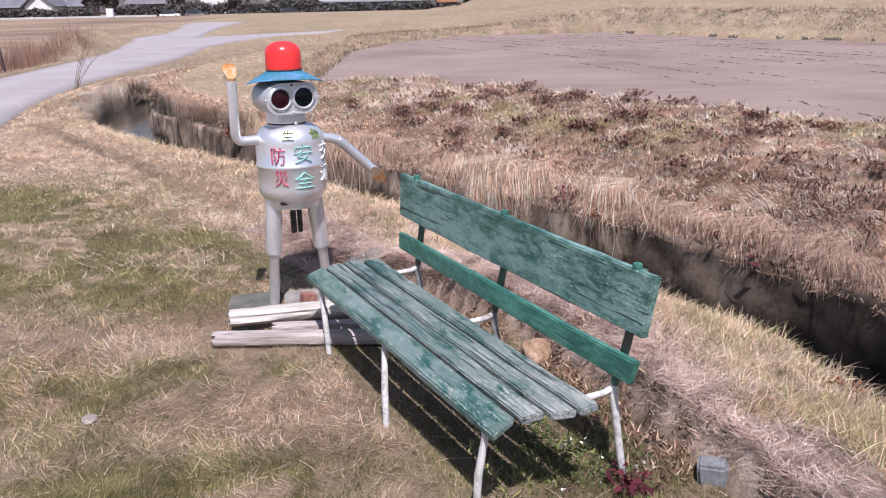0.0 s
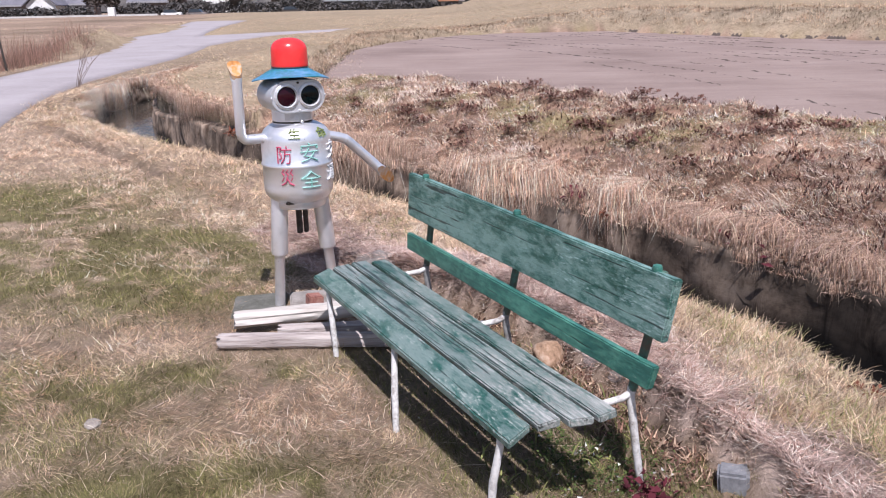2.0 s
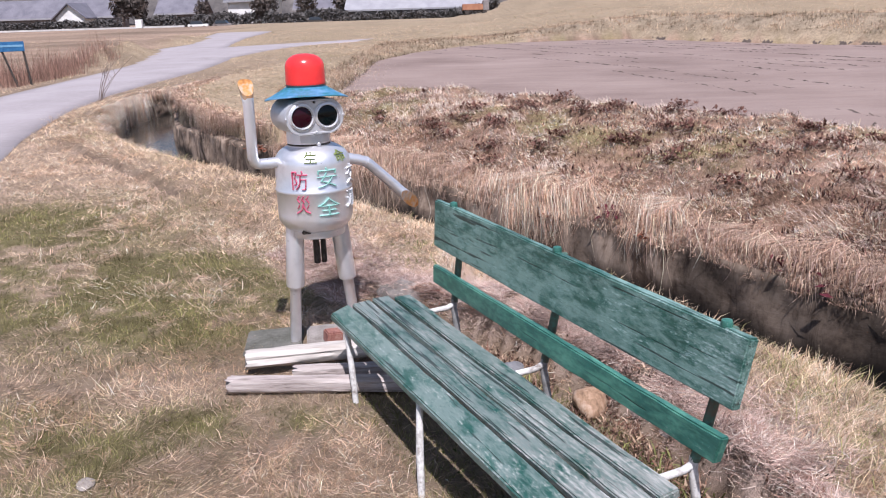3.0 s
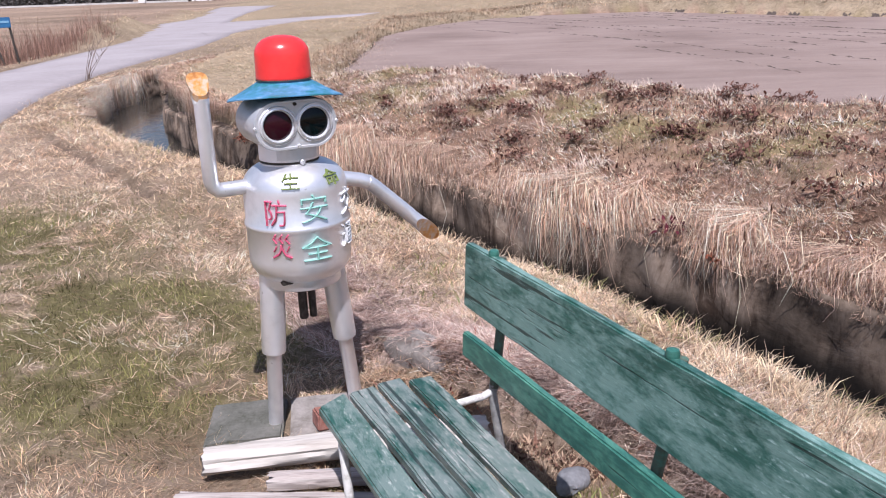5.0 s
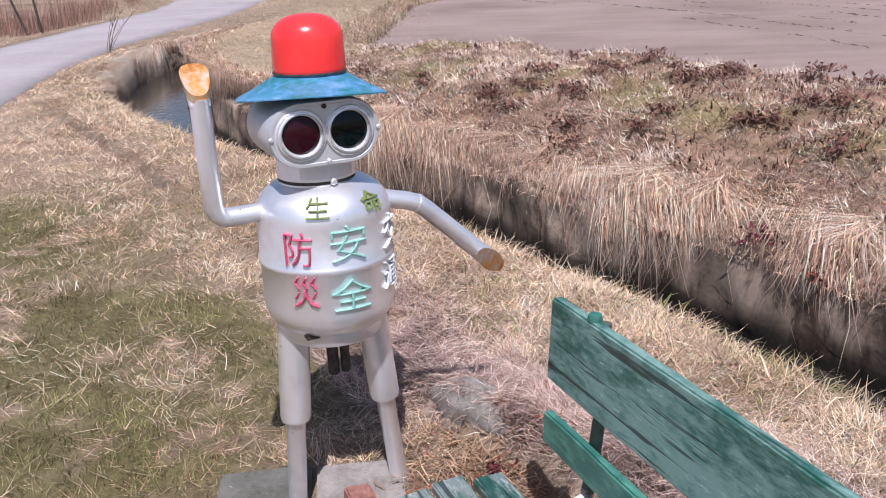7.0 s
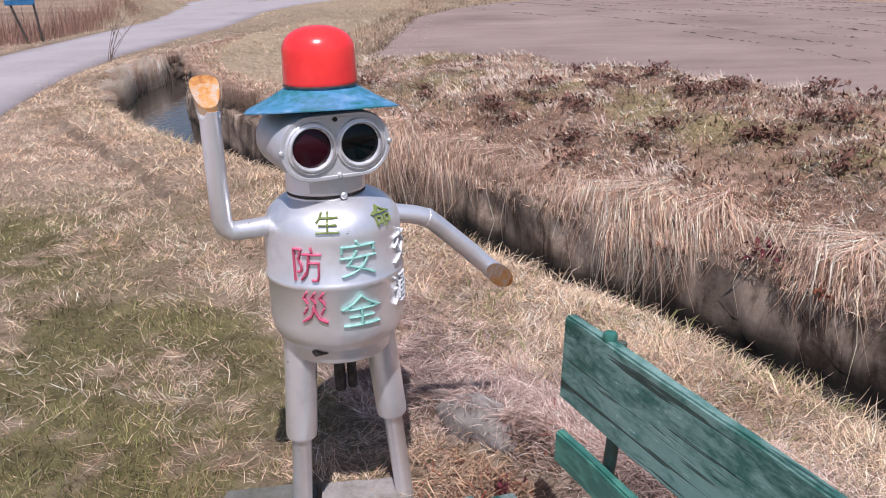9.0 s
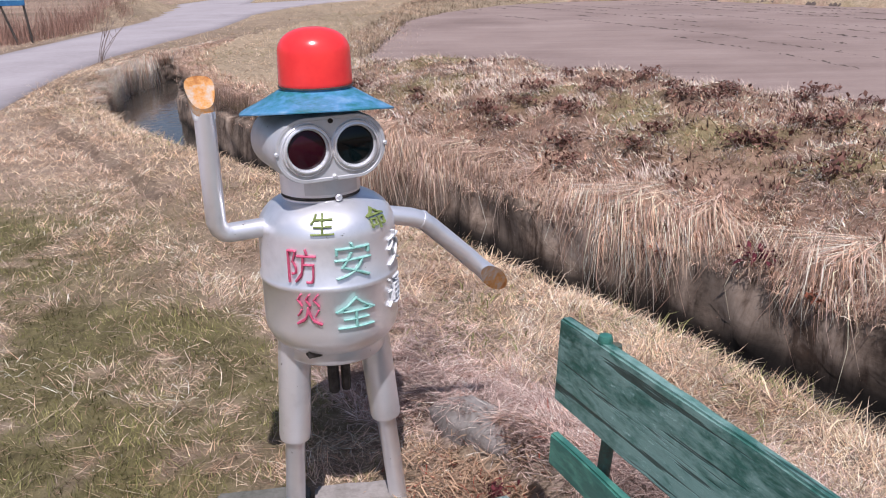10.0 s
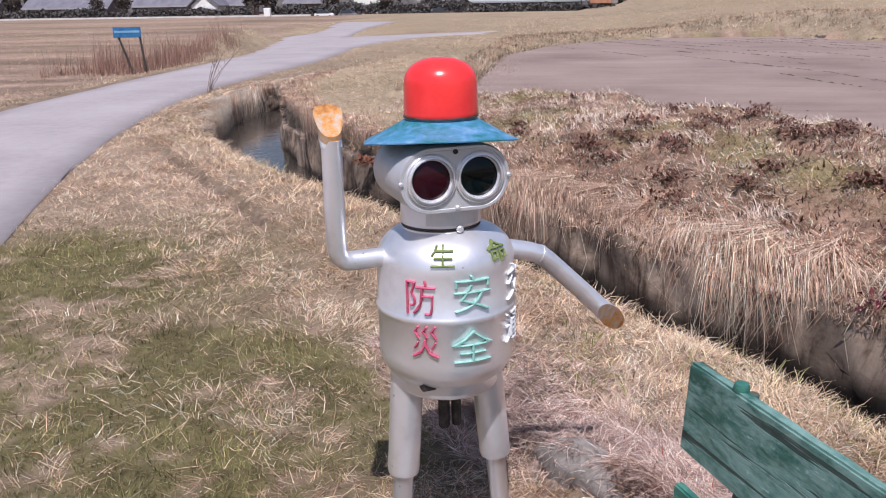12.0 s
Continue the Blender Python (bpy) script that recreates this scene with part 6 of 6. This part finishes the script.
def sign_board():
    root = empty("sign", pose(-11.0, 21.8, -0.05, 0, 0, 20))
    blue = mottled("blue_sign_paint", [(0.3, (0.015, 0.08, 0.2)), (0.7, (0.04, 0.16, 0.32))], 6, 40, 0.5)
    bm = board([(px, py, pz) for px in (-0.6, 0.04) for py, pz in ((-0.015, 1.08), (0.015, 1.08), (0.015, 0.84), (-0.015, 0.84))], 4, 0.006, 0.001, 3.0)
    part("panel", bm, blue, root, "blue painted panel, faded band")
    bm = board([(px, py, pz) for px in (-0.57, 0.01) for py, pz in ((-0.021, 1.0), (-0.017, 1.0), (-0.017, 0.95), (-0.021, 0.95))], 3, 0.001, 0.0, 5.0)
    part("stripe", bm, mottled("pale_blue_paint", [(0.3, (0.1, 0.25, 0.4)), (0.7, (0.2, 0.36, 0.5))], 6, 40, 0.5), root, "pale blue band")
    for x0, x1 in ((-0.22, -0.55), (0.08, -0.02)):
        bm = bmesh.new()
        tube(bm, [(x0, 0.04, -0.1), (x1, 0.04, 1.06)], [0.028, 0.026], 10)
        part("post", bm, DARK_IRON, root, "dark leaning post")
    return tagged(root, "faded blue sign panel on two leaning posts", "sign")


sign_board()

# ---------------- the far village ----------------
WHITE_WALL = mottled("white_plaster", [(0.3, (0.6, 0.59, 0.57)), (0.7, (0.76, 0.75, 0.73))], 0.6, 4, 0.8)
GREY_WALL = mottled("grey_boarding", [(0.3, (0.12, 0.1, 0.095)), (0.7, (0.26, 0.235, 0.225))], 0.6, 4, 0.8)
DARK_ROOF = mottled("dark_roof_sheet", [(0.3, (0.11, 0.105, 0.125)), (0.7, (0.19, 0.18, 0.205))], 0.5, 5, 0.55)
PALE_ROOF = mottled("pale_roof_sheet", [(0.3, (0.24, 0.235, 0.25)), (0.7, (0.34, 0.33, 0.345))], 0.5, 5, 0.5)
WINDOW_GLASS, _n, _l, _b = material("window_glass", 0.1, 0, 0.5)
_b.inputs["Base Color"].default_value = (0.03, 0.035, 0.04, 1)
HEDGE = mottled("hedge_leaf", [(0.3, (0.06, 0.056, 0.055)), (0.7, (0.12, 0.11, 0.105))], 2, 14, 0.9)
BARE_CROWN = mottled("bare_crown", [(0.3, (0.05, 0.04, 0.035)), (0.7, (0.11, 0.09, 0.08))], 2, 14, 0.95)


def cuboid(bm, x0, x1, y0, y1, z0, z1, mat=0):
    v = [bm.verts.new(p) for p in ((x0, y0, z0), (x1, y0, z0), (x1, y1, z0), (x0, y1, z0), (x0, y0, z1), (x1, y0, z1), (x1, y1, z1), (x0, y1, z1))]
    for q in ((0, 1, 2, 3), (4, 7, 6, 5), (0, 4, 5, 1), (1, 5, 6, 2), (2, 6, 7, 3), (3, 7, 4, 0)):
        bm.faces.new([v[i] for i in q]).material_index = mat


def house(cx, cy, w, dep, eave, ridge, wall, roof, label, gable_front=False, windows=4):
    zg = float(land(np.array([cx]), np.array([cy]), False)[0][0])
    root = empty("house", pose(cx, cy, zg - 0.1))
    bm = bmesh.new()
    cuboid(bm, -w / 2, w / 2, -dep / 2, dep / 2, 0, eave)
    a, b = (w / 2, dep / 2)
    if gable_front:
        for yy in (-b, b):
            bm.faces.new([bm.verts.new(p) for p in ((-a, yy, eave), (a, yy, eave), (0, yy, ridge))])
    else:
        for xx in (-a, a):
            bm.faces.new([bm.verts.new(p) for p in ((xx, -b, eave), (xx, b, eave), (xx, 0, ridge))])
    part("wall", bm, wall, root, smooth=False)
    bm = bmesh.new()
    o, th = 0.7, 0.25
    for sgn in (-1, 1):
        if gable_front:
            pts = [(0, -b - o, ridge), (0, b + o, ridge), (sgn * (a + o), b + o, eave - 0.3), (sgn * (a + o), -b - o, eave - 0.3)]
        else:
            pts = [(-a - o, 0, ridge), (a + o, 0, ridge), (a + o, sgn * (b + o), eave - 0.3), (-a - o, sgn * (b + o), eave - 0.3)]
        lo_ = [bm.verts.new(p) for p in pts]
        hi_ = [bm.verts.new((p[0], p[1], p[2] + th)) for p in pts]
        bm.faces.new(lo_)
        bm.faces.new(hi_[::-1])
        for k in range(4):
            bm.faces.new((lo_[k], lo_[(k + 1) % 4], hi_[(k + 1) % 4], hi_[k]))
    part("roof", bm, roof, root, smooth=False)
    if not gable_front:
        bm = bmesh.new()
        cuboid(bm, -a - o, a + o, -b - o - 0.12, -b - o - 0.003, eave - 0.32, eave + 0.02)
        part("gutter", bm, PALE_ROOF, root, "pale eaves board", smooth=False)
    for k in range(windows):
        wx = -w / 2 + w * (k + 0.5) / windows
        bm = bmesh.new()
        cuboid(bm, wx - 0.85, wx + 0.85, -b - 0.05, -b - 0.003, 0.9, min(2.1, eave - 0.4))
        win = part("window", bm, GREY_WALL, root, smooth=False)
        bm = bmesh.new()
        cuboid(bm, wx - 0.75, wx + 0.75, -b - 0.07, -b - 0.053, 1.0, min(2.0, eave - 0.5))
        part("pane", bm, WINDOW_GLASS, win, smooth=False)
    return tagged(root, label, "house", "houses of the far village")


house(-88, 190, 26, 9, 3.0, 6.5, GREY_WALL, DARK_ROOF, "long low brown house with grey sheet roof")
house(-81.5, 184, 6, 8, 2.9, 5.6, WHITE_WALL, DARK_ROOF, "small white gabled house end with dark roof", True, 1)
house(-117, 190, 20, 9, 2.9, 6.0, GREY_WALL, DARK_ROOF, "grey boarded house with dark sheet roof")
house(-63, 196, 9, 8, 3.2, 6.3, GREY_WALL, DARK_ROOF, "small grey house with dark roof")
house(-46, 192, 10, 8, 5.2, 7.5, WHITE_WALL, DARK_ROOF, "white two-storey house with dark roof")
house(-33, 205, 12, 8, 3.2, 6.5, GREY_WALL, DARK_ROOF, "grey house among dark bare trees")
house(-10, 188, 30, 8, 2.6, 4.6, GREY_WALL, PALE_ROOF, "long low shed with pale sheet roof", False, 6)
house(-142, 185, 22, 9, 3.0, 6.2, GREY_WALL, DARK_ROOF, "dark boarded house with broad grey roof")


def far_tree(x, y, h, seed, label):
    g = np.random.default_rng(seed)
    zg = float(land(np.array([x]), np.array([y]), False)[0][0])
    root = empty("tree", pose(x, y, zg - 0.2))
    bm = bmesh.new()
    tube(bm, [(0, 0, 0), (0.1, 0, h * 0.4), (0, 0.1, h * 0.8)], [h * 0.035, h * 0.025, h * 0.008], 7)
    for _ in range(9):
        a, t = g.uniform(0, 6.28), g.uniform(0.25, 0.7)
        tube(bm, [(0.05, 0, h * t), (math.cos(a) * h * 0.16, math.sin(a) * h * 0.16, h * (t + 0.12)), (math.cos(a) * h * 0.24, math.sin(a) * h * 0.24, h * (t + 0.3))], [h * 0.014, h * 0.009, h * 0.003], 5)
    part("trunk", bm, TWIG, root)
    n = 700
    c = g.normal(0, 1, (n, 3))
    c /= np.linalg.norm(c, axis=1)[:, None]
    c = c * (g.random((n, 1)) ** 0.45) * np.array([0.26, 0.26, 0.36]) * h + np.array([0, 0, 0.6 * h])
    s = h * 0.035 * g.uniform(0.5, 1.4, (n, 1, 1))
    tri = g.normal(0, 1, (n, 3, 3)) * s + c[:, None, :]
    ob = mesh_np("crown", tri.reshape(-1, 3), None, np.arange(n * 3).reshape(n, 3), [BARE_CROWN])
    ob.parent = root
    return tagged(root, label, "tree", "trees of the far village")


for i, (tx, ty, th) in enumerate(((-69, 176, 9), (-66.5, 178, 7), (-42, 178, 7), (-40.5, 180, 8), (-100, 180, 7), (-56, 186, 6), (-27, 190, 8), (-22, 196, 9), (-105, 178, 6), (-125, 178, 8), (-36, 198, 9), (4, 200, 9), (-75, 200, 10), (-52, 204, 9), (-132, 196, 9), (-15, 204, 10))):
    far_tree(tx, ty, th, 300 + i, "dark bare tree among the far houses")


def hedge(x0, x1, y, h, seed):
    g = np.random.default_rng(seed)
    n = int((x1 - x0) * 170)
    c = np.stack([g.uniform(x0, x1, n), y + g.normal(0, 0.5, n), g.random(n) ** 0.7 * h], 1)
    c[:, 2] *= 0.75 + 0.5 * vnoise(c[:, 0], c[:, 1], 2.0, 1)
    c[:, 2] += land(c[:, 0], c[:, 1], False)[0]
    tri = g.normal(0, 0.24, (n, 3, 3)) + c[:, None, :]
    ob = mesh_np("hedge", tri.reshape(-1, 3), None, np.arange(n * 3).reshape(n, 3), [HEDGE])
    return tagged(ob, "dark clipped hedge before the far houses", "hedge", kind="stuff")


hedge(-150, -68, 172, 2.0, 1)
hedge(-66, -24, 178, 2.4, 2)
hedge(-24, 6, 182, 1.6, 3)

bm = bmesh.new()
cuboid(bm, -150, -40, 124.0, 124.4, -0.3, 0.06)
tagged(part("low_wall", bm, mottled("pale_concrete", [(0.3, (0.4, 0.385, 0.37)), (0.7, (0.58, 0.56, 0.54))], 0.8, 6, 0.85), None, smooth=False), "low pale concrete wall along the far road", "wall", kind="structure")
bm = bmesh.new()
cuboid(bm, -0.45, 0.45, -0.3, 0.3, 0, 1.15)
bmesh.ops.bevel(bm, geom=bm.edges[:], offset=0.05, segments=1, affect="EDGES")
ob = part("gate_post", bm, WHITE_WALL, None, smooth=False)
ob.matrix_world = pose(-44.3, 118.5, -0.1)
tagged(ob, "squat white concrete post by the field road", "post")


def orange_truck():
    zg = float(land(np.array([0.9]), np.array([118.0]), False)[0][0])
    root = empty("truck", pose(0.9, 118, zg, 0, 0, 4))
    orange = mottled("orange_paint", [(0.3, (0.28, 0.12, 0.07)), (0.7, (0.38, 0.19, 0.11))], 2, 20, 0.6)
    for nm, a, mt in (("bed", (-1.7, 1.0, -0.8, 0.8, 0.55, 1.35), orange), ("cab", (1.02, 1.8, -0.8, 0.8, 0.5, 1.75), GREY_WALL)):
        bm = bmesh.new()
        cuboid(bm, *a)
        bmesh.ops.bevel(bm, geom=bm.edges[:], offset=0.06, segments=2, affect="EDGES")
        part(nm, bm, mt, root)
    for wx in (-1.1, 1.2):
        for wy in (-0.7, 0.7):
            bm = bmesh.new()
            tube(bm, [(wx, wy - 0.1, 0.28), (wx, wy + 0.1, 0.28)], 0.3, 16)
            part("wheel", bm, DARK_IRON, root)
    return tagged(root, "small truck with an orange load bed", "truck")


orange_truck()


def parked_car(cx, cy, turn, mat, label):
    zg = float(land(np.array([cx]), np.array([cy]), False)[0][0])
    root = empty("car", pose(cx, cy, zg, 0, 0, turn))
    bm = bmesh.new()
    cuboid(bm, -1.9, 1.9, -0.8, 0.8, 0.3, 0.9)
    bmesh.ops.bevel(bm, geom=bm.edges[:], offset=0.12, segments=2, affect="EDGES")
    part("body", bm, mat, root)
    bm = bmesh.new()
    tops = [bm.verts.new((px, py, pz)) for px, py, pz in ((-1.5, -0.72, 0.88), (1.1, -0.72, 0.88), (1.1, 0.72, 0.88), (-1.5, 0.72, 0.88), (-1.2, -0.6, 1.45), (0.5, -0.6, 1.45), (0.5, 0.6, 1.45), (-1.2, 0.6, 1.45))]
    for q_ in ((0, 1, 5, 4), (1, 2, 6, 5), (2, 3, 7, 6), (3, 0, 4, 7), (4, 5, 6, 7), (3, 2, 1, 0)):
        bm.faces.new([tops[i_] for i_ in q_])
    part("cabin", bm, WINDOW_GLASS, root, "dark glass cabin")
    for wx in (-1.2, 1.2):
        for wy in (-0.72, 0.72):
            bm = bmesh.new()
            tube(bm, [(wx, wy - 0.1, 0.3), (wx, wy + 0.1, 0.3)], 0.31, 14)
            part("wheel", bm, DARK_IRON, root)
    return tagged(root, label, "car", "cars parked in the village")


parked_car(-51.5, 168, 5, WHITE_WALL, "white car parked before the far houses")
parked_car(-47.0, 169, -4, GREY_WALL, "dark grey car parked before the far houses")
parked_car(-29.5, 172, 3, DARK_IRON, "dark car parked beside the far field")

# wooded slope that closes the view behind the village
bx = np.linspace(-420, 420, 220)
rows = []
for k, t in enumerate(np.linspace(0, 1, 10)):
    rows.append(np.stack([bx, 270 + 120 * t + 0 * bx, -2 + (52 * t ** 0.8) * (0.75 + 0.5 * vnoise(bx, bx * 0 + k, 40, 2)) + 3 * vnoise(bx, bx * 0 + k * 3.3, 5, 1)], 1))
q = []
for k in range(9):
    jj = np.arange(219) + k * 220
    q.append(np.stack([jj, jj + 1, jj + 221, jj + 220], 1))
WOODS = mottled("bare_woods", [(0.3, (0.05, 0.045, 0.045)), (0.5, (0.1, 0.09, 0.085)), (0.75, (0.17, 0.15, 0.14))], 0.06, 0.5, 0.95, 0, 0.5, (1, 1, 1), 1.0)
tagged(mesh_np("backdrop_woods", np.concatenate(rows), np.concatenate(q), None, [WOODS], True), "bare wooded hillside far behind the village", "hillside", kind="structure")
